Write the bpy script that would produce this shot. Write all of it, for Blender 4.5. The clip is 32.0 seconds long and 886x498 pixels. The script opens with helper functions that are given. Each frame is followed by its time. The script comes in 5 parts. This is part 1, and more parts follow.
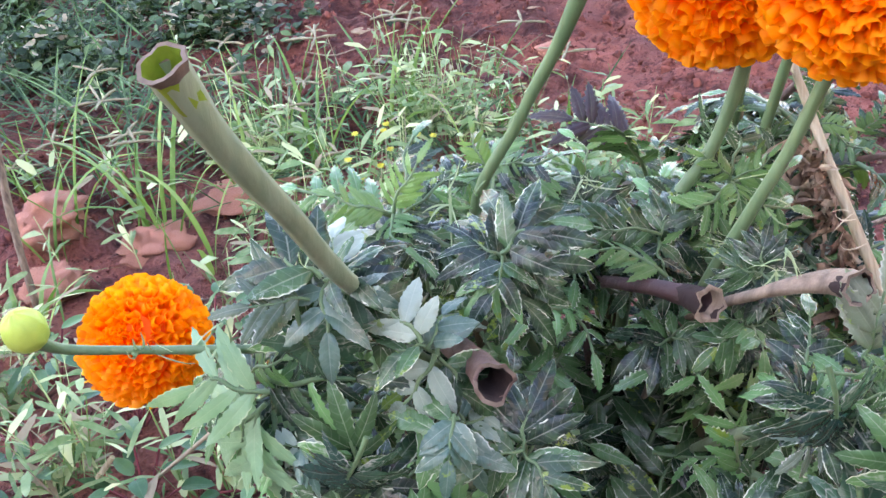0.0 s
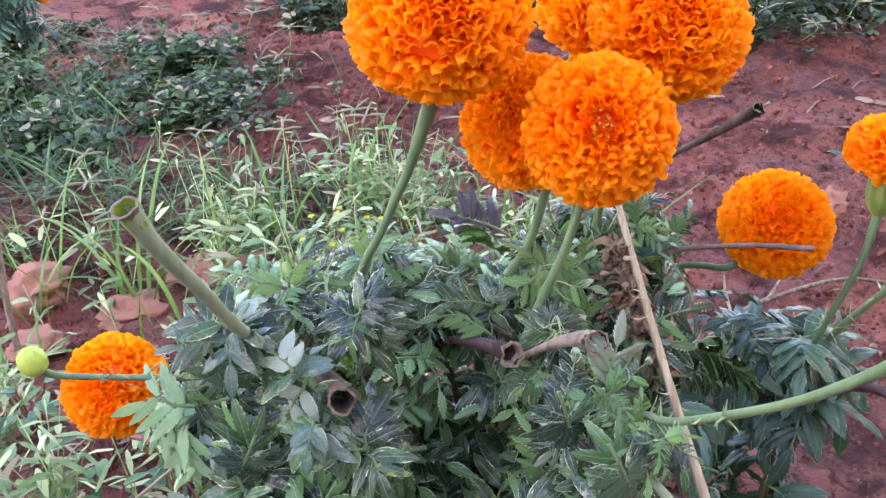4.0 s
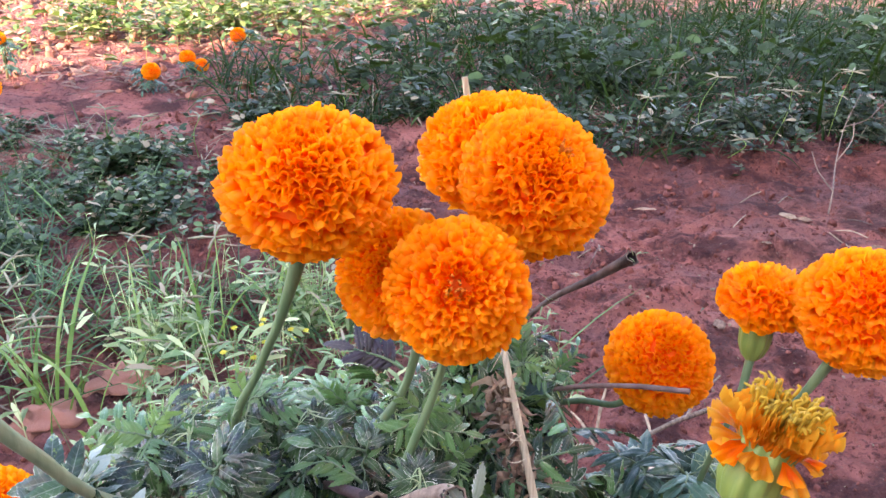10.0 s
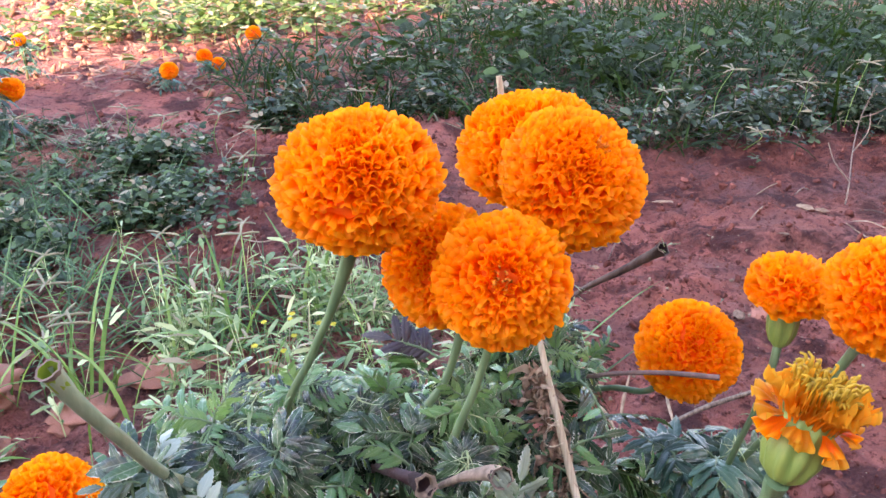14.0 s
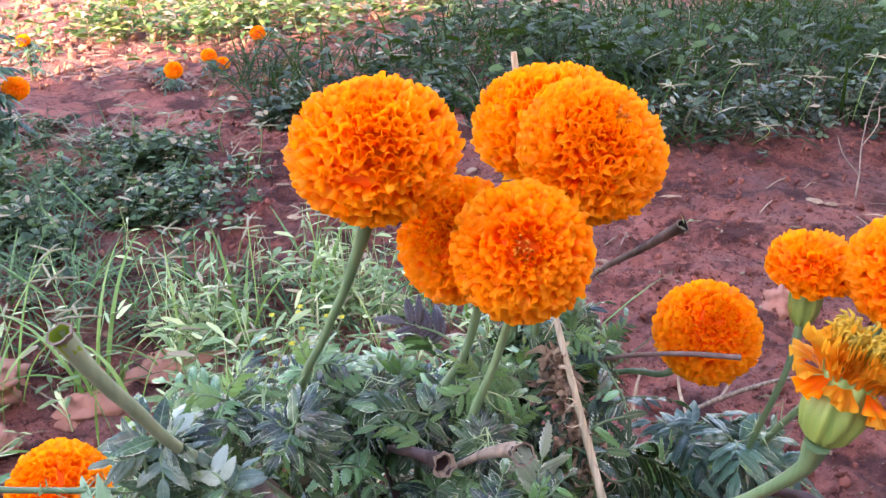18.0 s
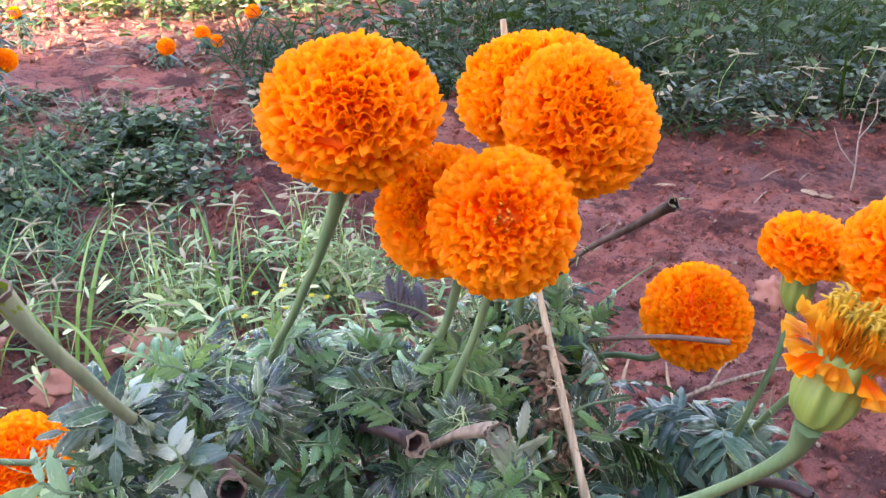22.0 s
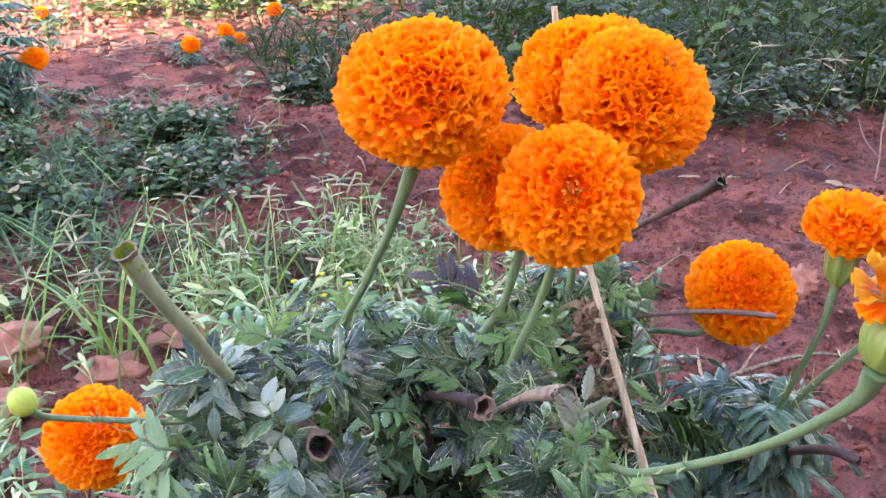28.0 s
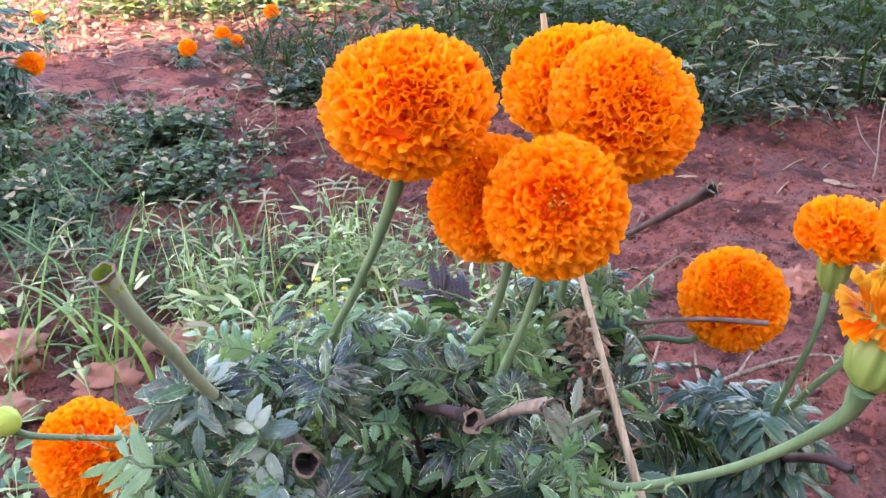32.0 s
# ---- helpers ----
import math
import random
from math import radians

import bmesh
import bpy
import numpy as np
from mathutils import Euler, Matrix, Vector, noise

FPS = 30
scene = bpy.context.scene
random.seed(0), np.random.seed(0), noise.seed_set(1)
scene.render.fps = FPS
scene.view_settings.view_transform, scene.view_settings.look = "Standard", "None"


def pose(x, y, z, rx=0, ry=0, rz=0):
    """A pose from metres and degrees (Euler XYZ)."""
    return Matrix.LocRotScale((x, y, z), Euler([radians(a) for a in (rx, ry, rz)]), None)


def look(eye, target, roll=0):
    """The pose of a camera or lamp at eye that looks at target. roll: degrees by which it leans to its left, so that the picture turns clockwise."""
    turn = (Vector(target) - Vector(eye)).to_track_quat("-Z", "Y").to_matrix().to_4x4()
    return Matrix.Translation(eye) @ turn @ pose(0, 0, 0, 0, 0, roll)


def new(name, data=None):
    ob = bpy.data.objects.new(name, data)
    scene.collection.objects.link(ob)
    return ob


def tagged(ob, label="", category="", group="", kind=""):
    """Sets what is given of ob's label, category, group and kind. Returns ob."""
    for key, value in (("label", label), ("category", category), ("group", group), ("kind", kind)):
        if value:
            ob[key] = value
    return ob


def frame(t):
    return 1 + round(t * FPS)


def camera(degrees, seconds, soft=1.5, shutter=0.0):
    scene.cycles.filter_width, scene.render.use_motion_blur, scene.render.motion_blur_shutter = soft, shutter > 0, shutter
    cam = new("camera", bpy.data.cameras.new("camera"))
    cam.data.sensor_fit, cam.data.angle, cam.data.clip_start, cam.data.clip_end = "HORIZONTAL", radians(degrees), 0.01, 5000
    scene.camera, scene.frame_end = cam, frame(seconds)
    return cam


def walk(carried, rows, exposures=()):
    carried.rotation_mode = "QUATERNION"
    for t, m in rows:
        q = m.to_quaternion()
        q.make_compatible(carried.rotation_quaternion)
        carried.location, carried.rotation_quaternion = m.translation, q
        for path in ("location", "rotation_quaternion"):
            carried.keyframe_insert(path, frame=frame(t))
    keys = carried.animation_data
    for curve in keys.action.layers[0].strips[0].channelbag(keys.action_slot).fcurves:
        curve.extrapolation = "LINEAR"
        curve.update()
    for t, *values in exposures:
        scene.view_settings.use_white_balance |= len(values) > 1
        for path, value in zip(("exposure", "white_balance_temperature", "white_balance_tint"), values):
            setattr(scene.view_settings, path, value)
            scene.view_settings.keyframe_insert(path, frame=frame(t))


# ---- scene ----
cam = camera(54.6, 32.0)
PATH = [
    (0, (0.027, 0.008, 0.456), (-0.251, 1.631, -0.679), -3.3),
    (0.5, (0.034, 0.003, 0.459), (-0.242, 1.62, -0.685), -3.5),
    (1, (0.057, -0.018, 0.479), (-0.227, 1.6, -0.66), -4.0),
    (1.5, (0.079, -0.046, 0.478), (-0.207, 1.599, -0.623), -5.3),
    (2, (0.075, -0.07, 0.499), (-0.212, 1.596, -0.569), -4.7),
    (2.5, (0.065, -0.082, 0.496), (-0.231, 1.596, -0.553), -4.2),
    (3, (0.063, -0.081, 0.491), (-0.238, 1.597, -0.553), -4.1),
    (3.5, (0.068, -0.073, 0.48), (-0.21, 1.614, -0.557), -1.8),
    (3.8, (0.068, -0.069, 0.475), (-0.193, 1.637, -0.535), -1.2),
    (4, (0.081, -0.073, 0.511), (-0.165, 1.646, -0.482), -1.6),
    (4.5, (0.097, -0.077, 0.534), (-0.156, 1.674, -0.397), -2.9),
    (6.5, (0.092, -0.092, 0.535), (-0.175, 1.674, -0.365), -2.8),
    (7, (0.09, -0.091, 0.534), (-0.183, 1.679, -0.355), -2.7),
    (7.5, (0.104, -0.082, 0.54), (-0.133, 1.71, -0.316), -1.0),
    (8, (0.117, -0.063, 0.53), (-0.037, 1.759, -0.28), 1.2),
    (8.5, (0.116, -0.069, 0.54), (-0.031, 1.759, -0.258), 1.3),
    (9, (0.108, -0.07, 0.529), (-0.047, 1.757, -0.27), 1.1),
    (9.5, (0.112, -0.068, 0.533), (-0.048, 1.756, -0.271), 0.9),
    (10, (0.117, -0.067, 0.537), (-0.044, 1.757, -0.267), 0.8),
    (10.5, (0.114, -0.065, 0.529), (-0.046, 1.759, -0.276), 0.6),
    (11, (0.1, -0.071, 0.518), (-0.059, 1.753, -0.287), 0.5),
    (11.5, (0.097, -0.086, 0.532), (-0.073, 1.734, -0.281), 0.5),
    (12, (0.1, -0.086, 0.537), (-0.079, 1.732, -0.278), 0.4),
    (12.5, (0.103, -0.081, 0.535), (-0.076, 1.736, -0.28), 0.3),
    (13, (0.098, -0.082, 0.529), (-0.079, 1.737, -0.284), 0.2),
    (13.5, (0.099, -0.082, 0.53), (-0.078, 1.736, -0.282), 0.1),
    (14, (0.105, -0.084, 0.543), (-0.082, 1.732, -0.272), -0.1),
    (14.5, (0.102, -0.087, 0.542), (-0.089, 1.731, -0.271), -0.2),
    (16.5, (0.096, -0.091, 0.537), (-0.092, 1.728, -0.274), -0.5),
    (17, (0.093, -0.095, 0.538), (-0.102, 1.723, -0.272), -0.4),
    (17.5, (0.093, -0.083, 0.521), (-0.103, 1.736, -0.287), -0.5),
    (18, (0.099, -0.082, 0.528), (-0.097, 1.737, -0.28), -0.5),
    (18.5, (0.096, -0.08, 0.522), (-0.099, 1.738, -0.287), -0.7),
    (19, (0.094, -0.087, 0.528), (-0.099, 1.732, -0.281), -0.7),
    (19.5, (0.091, -0.091, 0.529), (-0.104, 1.727, -0.281), -0.6),
    (20, (0.091, -0.086, 0.521), (-0.107, 1.73, -0.292), -0.3),
    (20.5, (0.097, -0.073, 0.51), (-0.095, 1.738, -0.317), 0.7),
    (21, (0.097, -0.073, 0.508), (-0.086, 1.737, -0.324), 1.2),
    (21.5, (0.101, -0.071, 0.515), (-0.081, 1.738, -0.319), 1.1),
    (22, (0.104, -0.069, 0.515), (-0.077, 1.74, -0.319), 1.0),
    (22.5, (0.088, -0.081, 0.508), (-0.089, 1.73, -0.323), 0.9),
    (23, (0.088, -0.09, 0.519), (-0.097, 1.717, -0.317), 1.1),
    (23.5, (0.089, -0.091, 0.52), (-0.102, 1.715, -0.318), 1.1),
    (24, (0.084, -0.099, 0.524), (-0.12, 1.705, -0.317), 1.0),
    (24.5, (0.083, -0.103, 0.527), (-0.132, 1.699, -0.314), 0.8),
    (25, (0.09, -0.093, 0.526), (-0.127, 1.708, -0.316), 0.7),
    (25.5, (0.089, -0.09, 0.516), (-0.129, 1.712, -0.324), 0.6),
    (27.5, (0.084, -0.09, 0.51), (-0.13, 1.713, -0.327), 0.3),
    (28, (0.085, -0.092, 0.513), (-0.128, 1.711, -0.325), 0.3),
    (28.5, (0.086, -0.09, 0.513), (-0.126, 1.714, -0.324), 0.2),
    (29, (0.086, -0.092, 0.517), (-0.126, 1.711, -0.322), 0.0),
    (29.5, (0.089, -0.088, 0.517), (-0.124, 1.715, -0.321), -0.1),
    (30, (0.09, -0.091, 0.522), (-0.122, 1.712, -0.317), -0.2),
    (30.5, (0.089, -0.091, 0.521), (-0.122, 1.712, -0.317), -0.3),
    (31, (0.083, -0.094, 0.516), (-0.128, 1.71, -0.321), -0.2),
    (31.5, (0.087, -0.088, 0.515), (-0.127, 1.714, -0.324), -0.1),
    (32, (0.09, -0.087, 0.517), (-0.125, 1.715, -0.323), -0.2),
]
walk(cam, [(t, look(eye, target, roll)) for t, eye, target, roll in PATH], [(0, 3.5, 7350, 25), (3.5, 3.43, 7350, 28), (7, 3.34, 7350, 29), (32, 3.4, 7350, 29)])

# ---- light ----
SUN_EL, SUN_AZ = radians(27), radians(214)         # the low sun stands behind the camera and to its left
sun_way = Vector((math.sin(SUN_AZ) * math.cos(SUN_EL), math.cos(SUN_AZ) * math.cos(SUN_EL), math.sin(SUN_EL)))
sky_world = bpy.data.worlds.new("sky")
scene.world = sky_world
sky_world.use_nodes = True
wt = sky_world.node_tree
sky = wt.nodes.new("ShaderNodeTexSky")
sky.sky_type, sky.sun_disc, sky.sun_elevation, sky.sun_rotation = "NISHITA", False, SUN_EL, SUN_AZ
wt.links.new(sky.outputs[0], wt.nodes["Background"].inputs[0])
wt.nodes["Background"].inputs[1].default_value = 0.15
lamp = bpy.data.lights.new("sun", "SUN")
lamp.energy, lamp.angle, lamp.color = 3.0, radians(0.6), (1.0, 0.86, 0.68)
new("sun", lamp).matrix_world = look(sun_way * 20, (0, 0, 0))


# ---- materials ----
def base_mat(name, rough=0.6, spec=0.4):
    m = bpy.data.materials.new(name)
    m.use_nodes = True
    b = m.node_tree.nodes["Principled BSDF"]
    b.inputs["Roughness"].default_value = rough
    b.inputs["Specular IOR Level"].default_value = spec
    return m, m.node_tree, b


def node(nt, kind, **sockets):
    n = nt.nodes.new(kind)
    for key, value in sockets.items():
        n.inputs[key.replace("_", " ")].default_value = value
    return n


def coords(nt):
    return nt.nodes.new("ShaderNodeTexCoord").outputs["Object"]


def noise_out(nt, where, scale, detail=4.0, rough=0.6, distort=0.0):
    n = node(nt, "ShaderNodeTexNoise", Scale=scale, Detail=detail, Roughness=rough, Distortion=distort)
    nt.links.new(where, n.inputs["Vector"])
    return n.outputs["Fac"]


def ramp(nt, fac, stops):
    n = nt.nodes.new("ShaderNodeValToRGB")
    while len(n.color_ramp.elements) < len(stops):
        n.color_ramp.elements.new(0.5)
    for e, (p, c) in zip(n.color_ramp.elements, stops):
        e.position, e.color = p, (*c, 1) if len(c) == 3 else c
    nt.links.new(fac, n.inputs[0])
    return n.outputs[0]


def mix(nt, fac, a, b, blend="MIX"):
    n = nt.nodes.new("ShaderNodeMix")
    n.data_type, n.blend_type = "RGBA", blend
    for sock, v in ((n.inputs[0], fac), (n.inputs[6], a), (n.inputs[7], b)):
        if isinstance(v, (int, float)):
            sock.default_value = v
        elif isinstance(v, tuple):
            sock.default_value = (*v, 1)
        else:
            nt.links.new(v, sock)
    return n.outputs[2]


def bump(nt, b, height, strength, distance):
    n = node(nt, "ShaderNodeBump", Strength=strength, Distance=distance)
    nt.links.new(height, n.inputs["Height"])
    nt.links.new(n.outputs[0], b.inputs["Normal"])


def thin(nt, b, colour, amount):
    """Let part of the light through a thin leaf or petal."""
    t = nt.nodes.new("ShaderNodeBsdfTranslucent")
    if isinstance(colour, tuple):
        t.inputs[0].default_value = (*colour, 1)
    else:
        nt.links.new(colour, t.inputs[0])
    s = nt.nodes.new("ShaderNodeMixShader")
    s.inputs[0].default_value = amount
    nt.links.new(b.outputs[0], s.inputs[1])
    nt.links.new(t.outputs[0], s.inputs[2])
    nt.links.new(s.outputs[0], nt.nodes["Material Output"].inputs[0])


def piece_random(nt, island):
    if island:
        return nt.nodes.new("ShaderNodeNewGeometry").outputs["Random Per Island"]
    return nt.nodes.new("ShaderNodeObjectInfo").outputs["Random"]


def maths(nt, op, a, b=None):
    n = nt.nodes.new("ShaderNodeMath")
    n.operation = op
    for sock, v in zip(n.inputs, (a, b)):
        if v is None:
            continue
        if isinstance(v, (int, float)):
            sock.default_value = v
        else:
            nt.links.new(v, sock)
    return n.outputs[0]


def leaf_mat(name, dark, light, dust=0.0, blotch=0.0, rough=0.45, through_amount=0.18, island=False, spec=0.5, veins=0.0, pale=(0.2, 0.27, 0.14), sick=0.0):
    """Leaf green that varies from leaf to leaf, with pale mined trails and dust, and brown blotches."""
    m, nt, b = base_mat(name, rough, spec)
    at = coords(nt)
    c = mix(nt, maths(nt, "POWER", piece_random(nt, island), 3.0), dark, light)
    c = mix(nt, ramp(nt, noise_out(nt, at, 90, 3), [(0.45, (0, 0, 0)), (0.85, (0.4, 0.4, 0.4))]), c, light)
    if sick:
        one = piece_random(nt, True)
        c = mix(nt, maths(nt, "MULTIPLY", maths(nt, "POWER", one, 5.0), 0.9), c, light)
        other = maths(nt, "FRACT", maths(nt, "ADD", maths(nt, "MULTIPLY", one, 17.0), maths(nt, "MULTIPLY", piece_random(nt, False), 9.0)))
        spots = noise_out(nt, at, 130, 4, 0.65)
        c = mix(nt, ramp(nt, maths(nt, "ADD", maths(nt, "MULTIPLY", other, 0.5), maths(nt, "MULTIPLY", spots, 0.8)), [(0.92, (0, 0, 0)), (0.96, (sick,) * 3)]), c, (0.15, 0.24, 0.03))
        c = mix(nt, ramp(nt, maths(nt, "SUBTRACT", maths(nt, "MULTIPLY", spots, 0.8), maths(nt, "MULTIPLY", other, 0.5)), [(0.45, (0, 0, 0)), (0.51, (sick,) * 3)]), c, (0.085, 0.055, 0.055))
    if dust:
        trail = ramp(nt, noise_out(nt, at, 110, 2, 0.5, 2.0), [(0.465, (0, 0, 0)), (0.5, (dust, dust, dust)), (0.535, (0, 0, 0))])
        patch = ramp(nt, noise_out(nt, at, 45, 5), [(0.5, (0, 0, 0)), (0.64, (1, 1, 1))])
        c = mix(nt, mix(nt, 1.0, trail, patch, "MULTIPLY"), c, (0.46, 0.5, 0.42))
        c = mix(nt, ramp(nt, noise_out(nt, at, 900, 3), [(0.66, (0, 0, 0)), (0.74, (dust * 0.35,) * 3)]), c, (0.35, 0.39, 0.33))
    if blotch:
        c = mix(nt, ramp(nt, noise_out(nt, at, 60, 4, 0.6, 1.0), [(0.6, (0, 0, 0)), (0.72, (blotch,) * 3)]), c, (0.075, 0.045, 0.05))
    lay = nt.nodes.new("ShaderNodeAttribute")
    lay.attribute_name = "lay"
    split = nt.nodes.new("ShaderNodeSeparateXYZ")
    nt.links.new(lay.outputs["Vector"], split.inputs[0])
    u, v = split.outputs[0], split.outputs[1]
    au = maths(nt, "ABSOLUTE", u)
    rib = ramp(nt, au, [(0.0, (1, 1, 1)), (0.1, (0, 0, 0))])
    rim = ramp(nt, au, [(0.84, (0, 0, 0)), (0.95, (1, 1, 1))])
    wave = maths(nt, "SINE", maths(nt, "SUBTRACT", maths(nt, "MULTIPLY", v, 44.0), maths(nt, "MULTIPLY", au, 5.0)))
    vein = ramp(nt, wave, [(0.82, (0, 0, 0)), (1.0, (0.5, 0.5, 0.5))])
    if veins:
        c = mix(nt, maths(nt, "MULTIPLY", rib, veins * 0.6), c, pale)
        c = mix(nt, maths(nt, "MULTIPLY", vein, veins * 0.25), c, pale)
        c = mix(nt, maths(nt, "MULTIPLY", rim, maths(nt, "MULTIPLY", ramp(nt, noise_out(nt, at, 75, 3), [(0.5, (0, 0, 0)), (0.56, (1, 1, 1))]), min(1.0, veins * 2.4))), c, pale)
    nt.links.new(c, b.inputs["Base Color"])
    high = maths(nt, "SUBTRACT", maths(nt, "ADD", noise_out(nt, at, 420, 4), maths(nt, "MULTIPLY", noise_out(nt, at, 130, 2), 2.0 if veins else 0.0)), maths(nt, "MULTIPLY", maths(nt, "ADD", vein, rib), 0.45 if veins else 0.0))
    bump(nt, b, high, 0.22, 0.001)
    thin(nt, b, mix(nt, 0.5, c, (0.22, 0.4, 0.03), "MIX"), through_amount)
    return m


def plain_mat(name, a, b2, scale, rough=0.7, bump_scale=300, bump_by=0.5, spec=0.3, through_amount=0.0, island=False, streak=1.0, lying=False):
    m, nt, b = base_mat(name, rough, spec)
    at = coords(nt)
    if streak != 1.0:
        mp = nt.nodes.new("ShaderNodeMapping")
        mp.inputs["Scale"].default_value = (1, streak, streak) if lying else (1, 1, streak)
        nt.links.new(at, mp.inputs[0])
        at = mp.outputs[0]
    f = ramp(nt, noise_out(nt, at, scale, 6), [(0.3, (0, 0, 0)), (0.7, (1, 1, 1))])
    c = mix(nt, f, a, b2)
    c = mix(nt, 0.6 if island else 0.35, c, mix(nt, piece_random(nt, island), a, b2))
    nt.links.new(c, b.inputs["Base Color"])
    bump(nt, b, noise_out(nt, at, bump_scale, 5), bump_by, 0.001)
    if through_amount:
        thin(nt, b, c, through_amount)
    return m


def petal_mat(name, deep, bright, yellow, island=False):
    m, nt, b = base_mat(name, 0.5, 0.25)
    at = coords(nt)
    c = mix(nt, piece_random(nt, island), bright, yellow)
    lay = nt.nodes.new("ShaderNodeAttribute")
    lay.attribute_name = "lay"
    split = nt.nodes.new("ShaderNodeSeparateXYZ")
    nt.links.new(lay.outputs["Vector"], split.inputs[0])
    c = mix(nt, ramp(nt, maths(nt, "ADD", split.outputs[1], maths(nt, "MULTIPLY", noise_out(nt, at, 160, 3), 0.3)), [(0.6, (0, 0, 0)), (1.05, (1, 1, 1))]), deep, c)
    c = mix(nt, ramp(nt, split.outputs[1], [(0.88, (0, 0, 0)), (1.0, (0.7,) * 3)]), c, yellow)
    nt.links.new(c, b.inputs["Base Color"])
    bump(nt, b, noise_out(nt, at, 700, 3), 0.2, 0.0006)
    thin(nt, b, c, 0.56)
    return m


M_PETAL = petal_mat("petal_orange", (0.97, 0.14, 0.0), (0.99, 0.31, 0.003), (1.0, 0.42, 0.008))
M_PETALS = petal_mat("petal_orange_joined", (0.97, 0.14, 0.0), (0.99, 0.31, 0.003), (1.0, 0.42, 0.008), True)
M_PETAL_OLD = petal_mat("petal_wilted", (0.75, 0.22, 0.006), (0.88, 0.33, 0.01), (0.7, 0.36, 0.03))
M_FLORET = plain_mat("disc_floret", (0.5, 0.12, 0.006), (0.75, 0.24, 0.01), 300, 0.7)
M_FLORET_OLD = plain_mat("old_floret", (0.2, 0.14, 0.012), (0.62, 0.34, 0.018), 250, 0.7)
M_HEART = plain_mat("flower_heart", (0.95, 0.13, 0.001), (0.97, 0.2, 0.002), 120, 0.7)
# Dark green leaves; the near-black tone puts shade between them into the colour.
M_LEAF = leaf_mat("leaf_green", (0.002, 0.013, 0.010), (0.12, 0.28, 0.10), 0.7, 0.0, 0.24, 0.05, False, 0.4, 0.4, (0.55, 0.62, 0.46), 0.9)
# Paler copy of the leaf, the left clump's sky sheen put into the colour.
M_LEAF_SHEEN = leaf_mat("leaf_sheen", (0.04, 0.1, 0.075), (0.36, 0.45, 0.37), 0.7, 0.25, 0.28, 0.12, False, 0.5, 0.3, (0.6, 0.65, 0.55), 0.8)
M_LEAF_MINED = leaf_mat("leaf_mined", (0.008, 0.035, 0.032), (0.05, 0.13, 0.075), 1.0, 0.35, 0.25, 0.06, False, 0.45, 0.28, (0.5, 0.56, 0.46), 0.7)
M_LEAF_FRESH = leaf_mat("leaf_fresh", (0.18, 0.33, 0.18), (0.34, 0.5, 0.27), 0.3, 0.0, 0.35, 0.25, False, 0.5, 0.4, (0.4, 0.5, 0.3))
M_LEAF_YOUNG = leaf_mat("leaf_young", (0.05, 0.15, 0.045), (0.19, 0.35, 0.1), 0.5, 0.0, 0.4, 0.3, False, 0.6, 0.5, (0.35, 0.42, 0.25))
M_LEAF_BACK = leaf_mat("leaf_green_back", (0.005, 0.032, 0.027), (0.07, 0.18, 0.115), 0.3, 0.0, 0.33, 0.1, False, 0.38, 0.27, (0.36, 0.44, 0.35), 0.5)
M_LEAF_PURPLE = leaf_mat("leaf_purple", (0.016, 0.007, 0.015), (0.05, 0.026, 0.042), 0.1, 0.0, 0.5, 0.08, False, 0.4, 0.5, (0.14, 0.16, 0.1))
M_LEAF_PALE = leaf_mat("leaf_mined_pale", (0.04, 0.075, 0.045), (0.2, 0.23, 0.17), 1.0, 0.9, 0.45, 0.2, False, 0.5, 0.5, (0.4, 0.42, 0.34), 0.8)
M_LEAF_ROUND = leaf_mat("leaf_oval", (0.02, 0.085, 0.035), (0.1, 0.22, 0.085), 0.1, 0.0, 0.35, 0.2, False, 0.45, 0.3)
M_STALK = plain_mat("stalk_green", (0.05, 0.115, 0.05), (0.15, 0.23, 0.11), 180, 0.5, 500, 0.4, 0.4, 0.0, False, 0.15)
M_BRACT = plain_mat("bract_green", (0.12, 0.22, 0.1), (0.36, 0.46, 0.22), 200, 0.5, 500, 0.3, 0.4, 0.2)
M_CALYX = plain_mat("calyx_green", (0.06, 0.14, 0.03), (0.22, 0.27, 0.06), 240, 0.45, 400, 0.3, 0.4, 0.0, False, 0.1)
M_BUD = plain_mat("bud_green", (0.28, 0.42, 0.06), (0.42, 0.52, 0.1), 120, 0.5)
M_STEM = plain_mat("stem_brown_green", (0.07, 0.05, 0.03), (0.09, 0.1, 0.04), 50, 0.7, 300, 0.6)
M_REDSTEM = plain_mat("stem_red", (0.16, 0.03, 0.04), (0.24, 0.06, 0.07), 70, 0.5)
M_DRY = plain_mat("dry_stem_brown", (0.04, 0.022, 0.02), (0.24, 0.16, 0.13), 160, 0.75, 500, 0.8, 0.3, 0.0, False, 0.2)
M_DRYPALE = plain_mat("dry_stem_pale", (0.05, 0.032, 0.026), (0.4, 0.31, 0.23), 300, 0.75, 500, 0.8, 0.3, 0.0, False, 0.2)
M_CUTSTALK = plain_mat("stalk_pale", (0.12, 0.18, 0.1), (0.25, 0.31, 0.2), 180, 0.5, 500, 0.4, 0.4, 0.0, False, 0.15)
M_STRAW = plain_mat("straw", (0.2, 0.145, 0.08), (0.76, 0.66, 0.46), 420, 0.65, 700, 0.9, 0.3, 0.0, False, 0.06, True)
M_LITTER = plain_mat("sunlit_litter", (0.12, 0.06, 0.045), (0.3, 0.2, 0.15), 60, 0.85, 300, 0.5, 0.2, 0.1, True)
